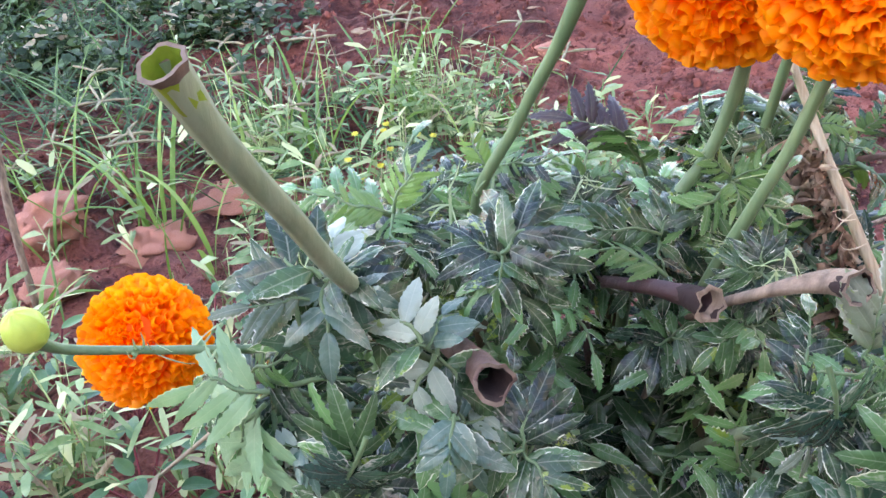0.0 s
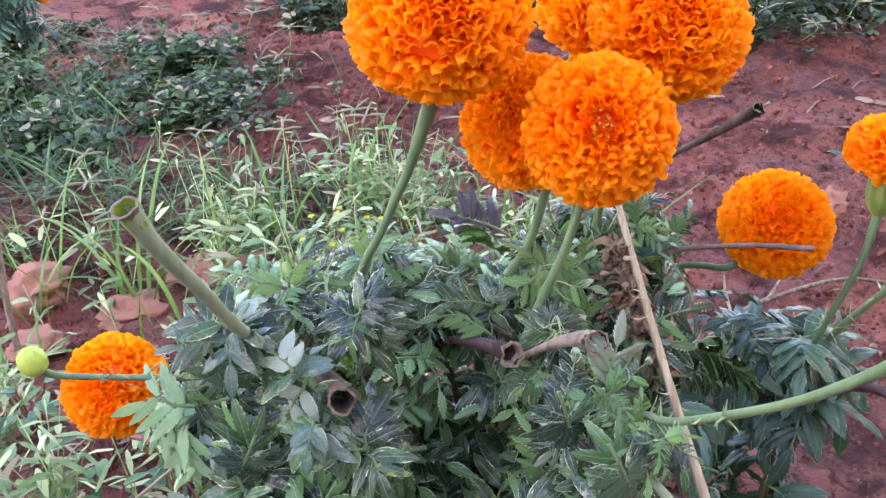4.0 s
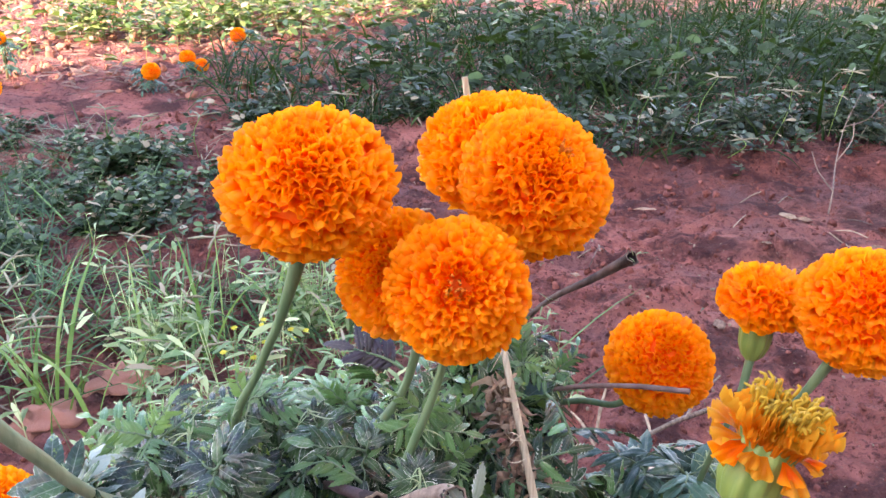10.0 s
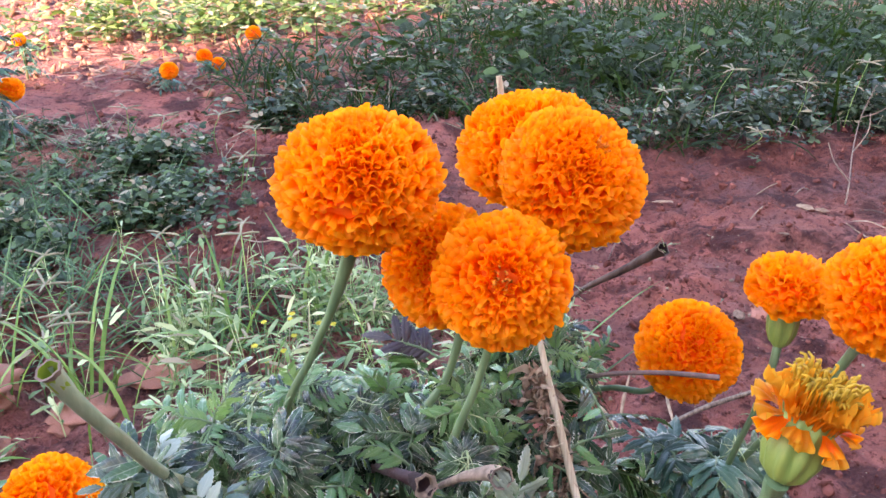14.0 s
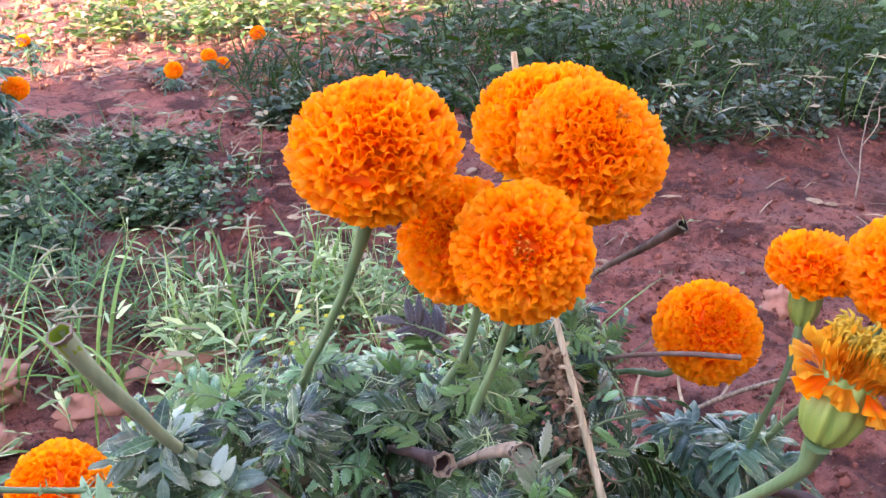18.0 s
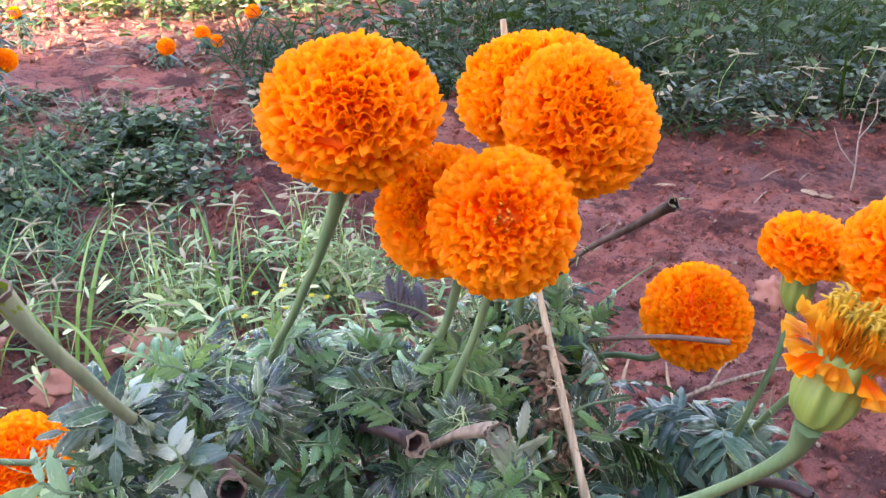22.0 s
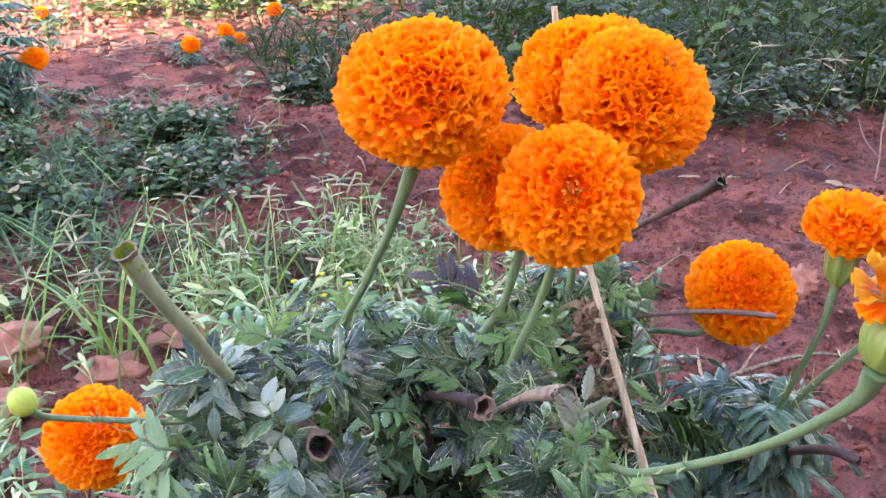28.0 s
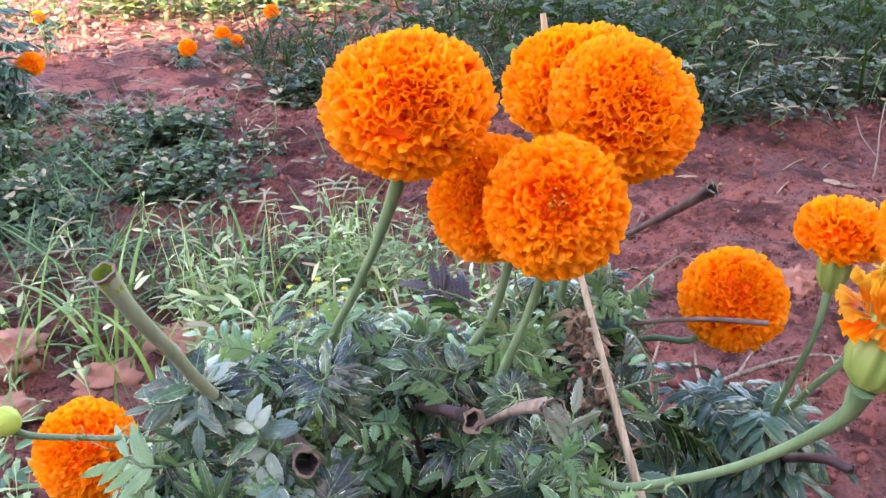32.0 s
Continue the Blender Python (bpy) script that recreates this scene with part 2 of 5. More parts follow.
M_DARKSTEM = plain_mat("stem_dark_purple", (0.022, 0.011, 0.012), (0.085, 0.045, 0.045), 150, 0.6, 400, 0.6, 0.4, 0.0, False, 0.2)
M_DRYTWIG = plain_mat("dry_twig", (0.09, 0.06, 0.045), (0.33, 0.25, 0.2), 160, 0.8, 400, 0.85, 0.25, 0.0)
M_HUSK = plain_mat("dry_husk", (0.2, 0.13, 0.085), (0.55, 0.44, 0.32), 150, 0.8, 300, 0.9, 0.2, 0.25)
M_DRYLEAF = plain_mat("dry_leaf", (0.06, 0.032, 0.027), (0.5, 0.34, 0.23), 190, 0.8, 300, 0.9, 0.2, 0.2)
M_HOLLOW = plain_mat("hollow_dark", (0.02, 0.012, 0.012), (0.045, 0.03, 0.028), 150, 0.9)
M_PITH = plain_mat("hollow_green", (0.1, 0.17, 0.01), (0.22, 0.3, 0.03), 150, 0.8)
M_CUT = plain_mat("cut_rim_brown", (0.1, 0.07, 0.05), (0.18, 0.14, 0.11), 400, 0.85)
M_GRASS = leaf_mat("grass_blade", (0.08, 0.2, 0.04), (0.3, 0.46, 0.13), 0.0, 0.0, 0.4, 0.3)
M_GRASS_MID = leaf_mat("grass_mid", (0.012, 0.05, 0.018), (0.12, 0.24, 0.08), 0.0, 0.0, 0.5, 0.15, True, 0.3)
# Greens of the far strip, darkened to put its shade into the colour.
M_GRASSES = leaf_mat("grass_joined_shaded", (0.003, 0.011, 0.004), (0.034, 0.082, 0.022), 0.0, 0.0, 0.6, 0.12, True, 0.12)
M_WEED_FAR = leaf_mat("weed_leaf_far_shaded", (0.004, 0.014, 0.006), (0.06, 0.11, 0.04), 0.2, 0.0, 0.6, 0.1, True, 0.15)
M_WEED = leaf_mat("weed_leaf", (0.08, 0.18, 0.06), (0.62, 0.7, 0.38), 0.2, 0.0, 0.5, 0.3, True)
# The dark tone paints the shade along the strip's foot.
M_WEED_EDGE = leaf_mat("weed_leaf_edge_shaded", (0.005, 0.016, 0.009), (0.1, 0.15, 0.085), 0.2, 0.0, 0.5, 0.1, True, 0.3)
# Copy of the weed green for the sunlit field, toned down against the sun.
M_WEED_SUN = leaf_mat("weed_leaf_sunlit", (0.03, 0.08, 0.02), (0.26, 0.33, 0.1), 0.2, 0.0, 0.5, 0.2, True, 0.3)
M_WEED_DARK = leaf_mat("weed_leaf_dark", (0.004, 0.02, 0.009), (0.1, 0.18, 0.075), 0.2, 0.0, 0.5, 0.1, True, 0.2)
M_SEED = plain_mat("grass_seed_head", (0.14, 0.13, 0.08), (0.32, 0.3, 0.2), 300, 0.8, 900, 0.8)
M_THATCH = plain_mat("dry_grass", (0.22, 0.19, 0.12), (0.42, 0.37, 0.27), 60, 0.8, 300, 0.5, 0.2, 0.2, True)
M_YELLOW = plain_mat("petal_yellow", (0.42, 0.38, 0.03), (0.6, 0.55, 0.07), 300, 0.6, 500, 0.3, 0.3, 0.2)
M_WALL = plain_mat("plaster", (0.5, 0.46, 0.4), (0.6, 0.56, 0.5), 2, 0.9)


def soil_mat(name):
    m, nt, b = base_mat(name, 0.95, 0.15)
    at = coords(nt)
    c = ramp(nt, noise_out(nt, at, 2.2, 6, 0.65), [(0.32, (0.29, 0.095, 0.084)), (0.5, (0.53, 0.19, 0.16)), (0.68, (0.65, 0.31, 0.25))])
    # Darkens two soil pools; the second paints in the grass strip's shade and damp.
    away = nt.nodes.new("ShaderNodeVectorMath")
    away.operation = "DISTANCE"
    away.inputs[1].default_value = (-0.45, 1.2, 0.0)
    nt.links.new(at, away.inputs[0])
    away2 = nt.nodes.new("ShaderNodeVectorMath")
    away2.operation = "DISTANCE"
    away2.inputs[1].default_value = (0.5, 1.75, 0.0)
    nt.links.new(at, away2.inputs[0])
    dark_pool = maths(nt, "ADD", maths(nt, "MINIMUM", away.outputs["Value"], away2.outputs["Value"]), maths(nt, "MULTIPLY", noise_out(nt, at, 3.5, 5, 0.65), 0.9))
    c = mix(nt, ramp(nt, dark_pool, [(0.8, (0.9,) * 3), (1.3, (0, 0, 0))]), c, (0.12, 0.034, 0.032))
    c = mix(nt, ramp(nt, noise_out(nt, at, 28, 6, 0.7), [(0.35, (0, 0, 0)), (0.7, (0.75,) * 3)]), c, (0.42, 0.15, 0.11))
    c = mix(nt, ramp(nt, noise_out(nt, at, 5, 5, 0.65), [(0.46, (0, 0, 0)), (0.6, (0.6,) * 3)]), c, (0.21, 0.115, 0.115))
    # Random dark blotches put furrow and crevice shade into the soil colour.
    c = mix(nt, ramp(nt, noise_out(nt, at, 9, 5, 0.6), [(0.5, (0, 0, 0)), (0.6, (0.85,) * 3)]), c, (0.07, 0.027, 0.028))
    c = mix(nt, ramp(nt, noise_out(nt, at, 65, 5, 0.75, 0.6), [(0.36, (0.85,) * 3), (0.5, (0, 0, 0))]), c, (0.07, 0.026, 0.03))
    c = mix(nt, ramp(nt, noise_out(nt, at, 160, 3, 0.6), [(0.64, (0, 0, 0)), (0.7, (0.6,) * 3)]), c, (0.34, 0.2, 0.16))
    nt.links.new(c, b.inputs["Base Color"])
    h = nt.nodes.new("ShaderNodeMath")
    h.operation = "ADD"
    nt.links.new(noise_out(nt, at, 45, 8, 0.7), h.inputs[0])
    nt.links.new(noise_out(nt, at, 220, 4, 0.6), h.inputs[1])
    bump(nt, b, h.outputs[0], 1.0, 0.03)
    return m


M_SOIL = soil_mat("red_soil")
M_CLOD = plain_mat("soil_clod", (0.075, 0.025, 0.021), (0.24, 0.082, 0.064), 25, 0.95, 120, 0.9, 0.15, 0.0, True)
# Lighter copy of the clod colour, with the field's sunlight put into it.
M_CLOD_SUNLIT = plain_mat("sunlit_clod", (0.18, 0.066, 0.045), (0.44, 0.2, 0.13), 25, 0.95, 120, 0.9, 0.15, 0.0, True)
M_ROCK = plain_mat("red_stone", (0.3, 0.12, 0.085), (0.55, 0.27, 0.2), 38, 0.9, 140, 1.0, 0.2)


# ---- mesh helpers ----
class Build:
    """Collects vertices and faces, with a material number for each face."""

    def __init__(self):
        self.v, self.f, self.k, self.u = [], [], [], {}

    def grid(self, rows, closed=False, k=0, lay=None):
        s, n = len(self.v), len(rows[0])
        if lay:
            self.u.update((s + i, p) for i, p in enumerate(q for row in lay for q in row))
        for r in rows:
            self.v.extend(tuple(p) for p in r)
        for i in range(len(rows) - 1):
            for j in range(n if closed else n - 1):
                a, b = s + i * n + j, s + i * n + (j + 1) % n
                self.f.append((a, b, b + n, a + n))
                self.k.append(k)

    def fan(self, ring, k=0):
        s = len(self.v)
        self.v.extend(tuple(p) for p in ring)
        self.f.append(tuple(range(s, s + len(ring))))
        self.k.append(k)

    def add(self, other, m, k=None):
        s = len(self.v)
        self.v.extend(tuple(m @ Vector(p)) for p in other.v)
        self.u.update((s + i, p) for i, p in other.u.items())
        self.f.extend(tuple(i + s for i in f) for f in other.f)
        self.k.extend(other.k if k is None else [k] * len(other.f))

    def mesh(self, name, *mats):
        me = bpy.data.meshes.new(name)
        me.from_pydata(self.v, [], self.f)
        for mt in mats:
            me.materials.append(mt)
        me.polygons.foreach_set("material_index", self.k)
        me.polygons.foreach_set("use_smooth", [True] * len(self.f))
        if self.u:
            lay = me.attributes.new("lay", "FLOAT_VECTOR", "POINT")
            flat = np.zeros((len(self.v), 3), dtype=np.float32)
            for i, p in self.u.items():
                flat[i, 0], flat[i, 1] = p
            lay.data.foreach_set("vector", flat.ravel())
        me.update()
        return me


def thing(name, at, label, category, group="", kind=""):
    ob = new(name)
    ob.location = at
    ob.empty_display_size = 0.02
    return tagged(ob, label, category, group, kind)


WORLD = {}


def part(name, mesh, parent=None, m=None, label=""):
    """One mesh object under a thing or a part; m is its pose in the world."""
    ob = new(name, mesh)
    m = m or Matrix()
    if parent is not None:
        ob.parent = parent
        base = WORLD.get(parent.name) or Matrix.Translation(parent.location)
        ob.matrix_basis = base.inverted() @ m
    else:
        ob.matrix_basis = m
    WORLD[ob.name] = m
    return tagged(ob, label) if label else ob


def smooth_line(pts, steps=6):
    """A smooth curve through the given points."""
    p = [Vector(q) for q in pts]
    p = [2 * p[0] - p[1], *p, 2 * p[-1] - p[-2]]
    out = []
    for i in range(1, len(p) - 2):
        for s in range(steps):
            t = s / steps
            a, b, c, d = p[i - 1:i + 3]
            out.append(0.5 * (2 * b + (c - a) * t + (2 * a - 5 * b + 4 * c - d) * t * t + (3 * b - a - 3 * c + d) * t ** 3))
    return out + [p[-2]]


def across(way):
    way = way.normalized()
    side = way.cross(Vector((0, 0, 1)))
    if side.length < 0.05:
        side = way.cross(Vector((0, 1, 0)))
    side.normalize()
    return side, side.cross(way)


def tube(pts, radii, sides=9, steps=6, rib=0.0, wob=0.0, seed=1, cap=True, k=0, into=None):
    line = smooth_line(pts, steps)
    rnd = random.Random(seed)
    b = into or Build()
    rows = []
    side, up = across(line[1] - line[0])
    for i, p in enumerate(line):
        way = (line[min(i + 1, len(line) - 1)] - line[max(i - 1, 0)]).normalized()
        side = (side - way * side.dot(way)).normalized()
        up = side.cross(way)
        s = i / (len(line) - 1) * (len(radii) - 1)
        r = radii[int(s)] + (radii[min(int(s) + 1, len(radii) - 1)] - radii[int(s)]) * (s - int(s))
        r *= 1 + wob * rnd.uniform(-1, 1)
        rows.append([p + (side * math.cos(a) + up * math.sin(a)) * r * (1 + rib * (j % 2)) for j, a in enumerate(2 * math.pi * n / sides for n in range(sides))])
    b.grid(rows, True, k)
    if cap:
        b.fan(rows[-1], k)
        b.fan(rows[0][::-1], k)
    return b


def hollow(pts, radii, depth, sides=14, seed=1, flare=1.0, torn=0.0, bare=0):
    """A cut hollow stem: outer skin, a torn rim at its first point and a deep inner wall."""
    rnd = random.Random(seed)
    line = smooth_line(pts, 6)
    n = len(line)
    b = Build()
    side, up = across(line[1] - line[0])
    rows = []
    cut = [rnd.uniform(0, torn) for _ in range(sides)]
    for i, p in enumerate(line):
        way = (line[min(i + 1, n - 1)] - line[max(i - 1, 0)]).normalized()
        side = (side - way * side.dot(way)).normalized()
        up = side.cross(way)
        s = i / (n - 1) * (len(radii) - 1)
        r = radii[int(s)] + (radii[min(int(s) + 1, len(radii) - 1)] - radii[int(s)]) * (s - int(s))
        if i == 0:
            r *= flare
        row = []
        for j in range(sides):
            a = 2 * math.pi * j / sides
            q = p + (side * math.cos(a) + up * math.sin(a)) * r * (1 + 0.07 * rnd.uniform(-1, 1) + 0.09 * (j % 2))
            if i == 0:
                q = q + way * cut[j]
            row.append(q)
        rows.append(row)
    if bare:
        b.grid(rows[:bare + 1], True, 1)
    b.grid(rows[bare:], True, 0)
    c0 = sum(rows[0], Vector()) / sides
    way = (line[1] - line[0]).normalized()
    inner = [c0 + (q - c0) * 0.8 for q in rows[0]]
    b.grid([[*rows[0]], inner], True, 1)
    deep = [c0 + (q - c0) * 0.7 + way * depth * 0.5 for q in rows[0]]
    low = [c0 + (q - c0) * 0.55 + way * depth for q in rows[0]]
    b.grid([inner, deep, low], True, 2)
    b.fan(low, 2)
    return b


def frame_of(at, y_way, z_way):
    """A pose at a place whose y runs along y_way and whose z leans to z_way."""
    y = Vector(y_way).normalized()
    z = Vector(z_way)
    z = (z - y * z.dot(y))
    if z.length < 1e-4:
        z = across(y)[1]
    z.normalize()
    x = y.cross(z)
    m = Matrix((x, y, z)).transposed().to_4x4()
    m.translation = at
    return m


# ---- the large structure ----
def soil_height(x, y):
    h = 0.02 * noise.noise((x * 1.3, y * 1.3, 0.3)) + 0.016 * noise.noise((x * 5, y * 5, 1.7)) + 0.012 * noise.noise((x * 17, y * 17, 4.1))
    if x * x + (y - 1) ** 2 < 9:
        h += 0.020 * abs(noise.noise((x * 22, y * 30, 9.1))) + 0.007 * noise.noise((x * 60, y * 70, 2.2))
        h -= 0.05 * max(0.0, noise.noise((x * 7, y * 11, 6.3)) - 0.22)
    return h


def ground():
    n, kk, far = 400, 7.0, 100.0
    s = np.linspace(-1, 1, n)
    ax = far * np.sinh(kk * s) / math.sinh(kk)
    b = Build()
    b.grid([[(x - 0.1, y + 1.1, soil_height(x - 0.1, y + 1.1)) for x in ax] for y in ax])
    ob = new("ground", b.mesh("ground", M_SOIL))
    tagged(ob, "dry red soil with clods and small hollows", "soil", kind="structure")


ground()


def shade_walls():
    """Plain unseen walls behind the camera, added to keep low sun off the plants."""
    # the east one is added to dim the sky on the right
    for name, x0, x1, y0, y1, h in (("wall_south", -6.62, 2.4, -6.4, -6.0, 6.0), ("wall_south_low", -16.0, -6.62, -6.35, -6.05, 5.02), ("wall_east", 2.4, 2.8, -6.4, 2.4, 3.6)):
        b = Build()
        ring = [(x0, y0), (x1, y0), (x1, y1), (x0, y1)]
        b.grid([[(x, y, -0.3) for x, y in ring], [(x, y, h) for x, y in ring]], True)
        b.fan([(x, y, h) for x, y in ring])
        me = b.mesh("wall", M_WALL)
        me.polygons.foreach_set("use_smooth", [False] * len(me.polygons))
        tagged(new(name, me), "tall plain plastered house wall beside the field", "wall", kind="structure")


shade_walls()


# ---- flowers ----
def petal(seed, wide, long, curl, ruffle, waves, nu=18, nv=7):
    """One ruffled ray floret: y runs outward, z towards the flower's top."""
    r = random.Random(seed)
    ph, ph2, cup = r.uniform(0, 6.28), r.uniform(0, 6.28), r.uniform(-0.1, 0.25)
    rows, py, pz, bow = [], 0.0, 0.0, 0.0
    for i in range(nv + 1):
        v = i / nv
        hw = wide * (0.22 + 0.78 * math.sin(min(1, v * 1.15) * math.pi / 2) ** 1.3)
        row = []
        for j in range(nu + 1):
            u = 2 * j / nu - 1
            turn = waves * math.pi * u + ph
            wave = ruffle * wide * max(0, v - 0.2) ** 1.5 * (math.tanh(1.5 * math.sin(turn)) * 1.1 + 0.15 * math.sin(1.9 * waves * math.pi * u + ph2))
            loop = 0.36 * hw / (waves * math.pi) * math.sin(2 * turn) * v
            short = (0.3 * abs(u) ** 2.6 + 0.05 * math.sin(2.2 * math.pi * u + ph2)) * wide * max(0, v - 0.4) * 1.7
            ny, nz = math.sin(bow), math.cos(bow)
            row.append((hw * u - loop, py - short * math.cos(bow) + wave * ny, pz + short * math.sin(bow) + wave * nz + cup * wide * u * u * v))
        rows.append(row)
        step = long / nv * (1.0 if v < 0.5 else 0.8)
        bow = curl * max(0, v - 0.35) ** 1.3 * 2.2
        py, pz = py + step * math.cos(bow), pz - step * math.sin(bow)
    b = Build()
    b.grid(rows, False, 0, [[(2 * j / nu - 1, i / nv) for j in range(nu + 1)] for i in range(nv + 1)])
    return b


PETALS = [petal(s, 1.6, 2.6, 0.45 + 0.25 * (s % 3), 0.42, 1.7 + 0.3 * (s % 4), 28) for s in range(12)] + [petal(30 + s, 1.0, 2.3, 0.3, 0.5, 1.5 + 0.3 * s) for s in range(4)]
PETAL_MESH = [p.mesh("petal", M_PETAL) for p in PETALS]


def ball(b, at, r, squash, m, k=0, nu=16, nv=10):
    rows = []
    for i in range(nv + 1):
        a = math.pi * i / nv
        rows.append([m @ Vector((r * math.sin(a) * math.cos(2 * math.pi * j / nu), r * math.sin(a) * math.sin(2 * math.pi * j / nu), squash * r * math.cos(a))) + Vector(at) for j in range(nu)])
    b.grid(rows, True, k)


def head_petals(radius, squash, reach, count, seed, open_heart=0.0):
    """Poses of the ruffled petals of a double flower, in the flower's own axes (z is its top)."""
    r = random.Random(seed)
    out = []
    low = math.cos(reach)
    big = max(0.9, min(1.5, math.sqrt(280 / count)))
    count = int(count * 1.4)
    for i in range(count + 26):
        c = 1 - (1 - low) * (i + 0.5) / count
        th = math.acos(c) if i < count else 0.42 * math.sqrt((i - count + 0.5) / 26)
        if th < open_heart:
            continue
        az = i * 2.39996 + r.uniform(-0.25, 0.25)
        th += r.uniform(-0.06, 0.06)
        d = Vector((math.sin(th) * math.cos(az), math.sin(th) * math.sin(az), math.cos(th)))
        edge = radius * (1 - (1 - squash) * math.cos(th) ** 2) * r.uniform(0.92, 0.985)
        size = radius * (0.09 + 0.056 * min(1.0, th / 1.2)) * big * r.uniform(0.8, 1.2)
        top = Vector((-math.cos(th) * math.cos(az), -math.cos(th) * math.sin(az), math.sin(th)))
        lean = r.uniform(-0.45, 0.45)
        side = d.cross(top)
        y = (d + top * r.uniform(-0.12, 0.2) + side * r.uniform(-0.2, 0.2)).normalized()
        z = top * math.cos(lean) + side * math.sin(lean)
        m = frame_of(d * (edge - 2.1 * size), y, z) @ Matrix.Diagonal((size, size, size * r.uniform(0.8, 1.25), 1))
        out.append((12 + r.randrange(4) if th < 0.42 else r.randrange(12), m))
    return out


def flower_head(parent, at, axis, radius, squash=0.82, reach=2.3, count=210, seed=1, single=True, heart=0.0, label="", name="flower_head"):
    """A double marigold head: a core, ruffled petals and, where it opens, a tuft of small florets."""
    axis = Vector(axis).normalized()
    m = frame_of(at, across(axis)[0], axis)
    core = Build()
    ball(core, (0, 0, 0), radius * (0.7 if heart else 0.82), squash * 0.95, Matrix())
    petals = head_petals(radius, squash, reach, count, seed, heart)
    if single:
        head = part(name, core.mesh("core", M_HEART), parent, m, label)
        for kind, pm in petals:
            part("petal", PETAL_MESH[kind], head, m @ pm)
    else:
        for kind, pm in petals:
            core.add(PETALS[kind], pm, 1)
        head = part(name, core.mesh("flower_head", M_HEART, M_PETALS), parent, m, label)
    if heart:
        r = random.Random(seed + 50)
        for i in range(12):
            a, q = r.uniform(0, 6.28), radius * heart * 0.8 * math.sqrt(r.random())
            p = Vector((q * math.cos(a), q * math.sin(a), radius * squash * 0.72))
            e = p + Vector((r.uniform(-1, 1), r.uniform(-1, 1), 2.2)) * radius * 0.09
            part("disc_floret", tube([p, (p + e) / 2, e], [0.0006, 0.0005, 0.0005], 5, 2).mesh("disc_floret", M_FLORET), head, m)
    return head


def rooted(parent, pts, radii, far=0.1):
    """Lead a stem on into the middle of its plant."""
    root = Vector(parent.location) + Vector((0, 0, far))
    return [*pts, Vector(pts[-1]).lerp(root, 0.45) + Vector((0, 0, 0.01)), root], [*radii, radii[-1], radii[-1]]


def stalk(parent, pts, radii, seed=1, material=None, name="flower_stalk", label=""):
    pts, radii = rooted(parent, pts, radii, 0.04 if parent.location.y > 1 else 0.1)
    return part(name, tube(pts, [0.7 * q for q in radii], 16, 7, 0.09, 0.03, seed).mesh(name, material or M_STALK), parent, None, label)


def calyx(parent, base, top, r0, r1, material=None, name="calyx", teeth=8):
    """A ribbed green cup between two points, widest a third of the way up."""
    base, top = Vector(base), Vector(top)
    way = (top - base).normalized()
    side, up = across(way)
    prof = [(0, 0.4), (0.12, 0.78), (0.35, 1.0), (0.6, 1.0), (0.85, 0.92), (1.0, 0.9)]
    rows = []
    for t, k in prof:
        r = r0 + (r1 - r0) * t
        rows.append([base + (top - base) * (t + (0.06 if (j % 6 == 0 and t == 1) else 0)) + (side * math.cos(a) + up * math.sin(a)) * r * k * (1 + 0.075 * math.cos(teeth * a)) for j, a in enumerate(2 * math.pi * n / 48 for n in range(48))])
    b = Build()
    b.grid(rows, True)
    b.fan(rows[0][::-1])
    tip = top + way * r1 * 0.25
    b.grid([rows[-1], [tip + (q - top) * 0.4 for q in rows[-1]]], True)
    b.fan([tip + (q - top) * 0.4 for q in rows[-1]])
    return part(name, b.mesh(name, material or M_CALYX), parent)


def bud(parent, base, top, r0):
    """A closed round bud: overlapping ribbed bracts that meet in a blunt tip."""
    base, top = Vector(base), Vector(top)
    side, up = across(top - base)
    b = Build()
    rows = []
    for t, k in ((0, 0.45), (0.07, 0.7), (0.2, 0.93), (0.4, 1.03), (0.6, 1.0), (0.76, 0.86), (0.88, 0.62), (0.96, 0.34), (1.0, 0.1)):
        rows.append([base + (top - base) * (t + 0.012 * math.cos(8 * a + 5 * t)) + (side * math.cos(a) + up * math.sin(a)) * r0 * k * (1 + 0.03 * math.cos(8 * a)) for a in (2 * math.pi * n / 48 for n in range(48))])
    b.grid(rows, True)
    b.fan(rows[0][::-1])
    b.fan(rows[-1])
    return part("bud", b.mesh("bud", M_BUD), parent, None, "closed round yellow-green bud")


# ---- leaves ----
def blade(b, at, way, long, wide, bend, seed, n=7, k=0):
    r = random.Random(seed)
    at = Vector(at)
    way = Vector(way).normalized()
    flat = Vector((way.x, way.y, 0))
    flat = flat.normalized() if flat.length > 0.01 else Vector((1, 0, 0))
    side = Vector((-flat.y, flat.x, 0))
    turn = r.uniform(-0.9, 0.9)
    rows = []
    p, d = at.copy(), way.copy()
    for i in range(n + 1):
        t = i / n
        w = wide * 0.5 * (1 - t ** 2.2) * min(1, 0.5 + t * 3) + 0.00008
        s = (side * math.cos(turn * t) + d.cross(side) * math.sin(turn * t)).normalized()
        up = s.cross(d).normalized()
        rows.append([p - s * w, p - up * w * 0.35, p + s * w])
        p = p + d * (long / n)
        d = (d + (flat * 0.6 + Vector((0, 0, -1))) * bend / n * (0.4 + 1.4 * t)).normalized()
    b.grid(rows, False, k)
    return p


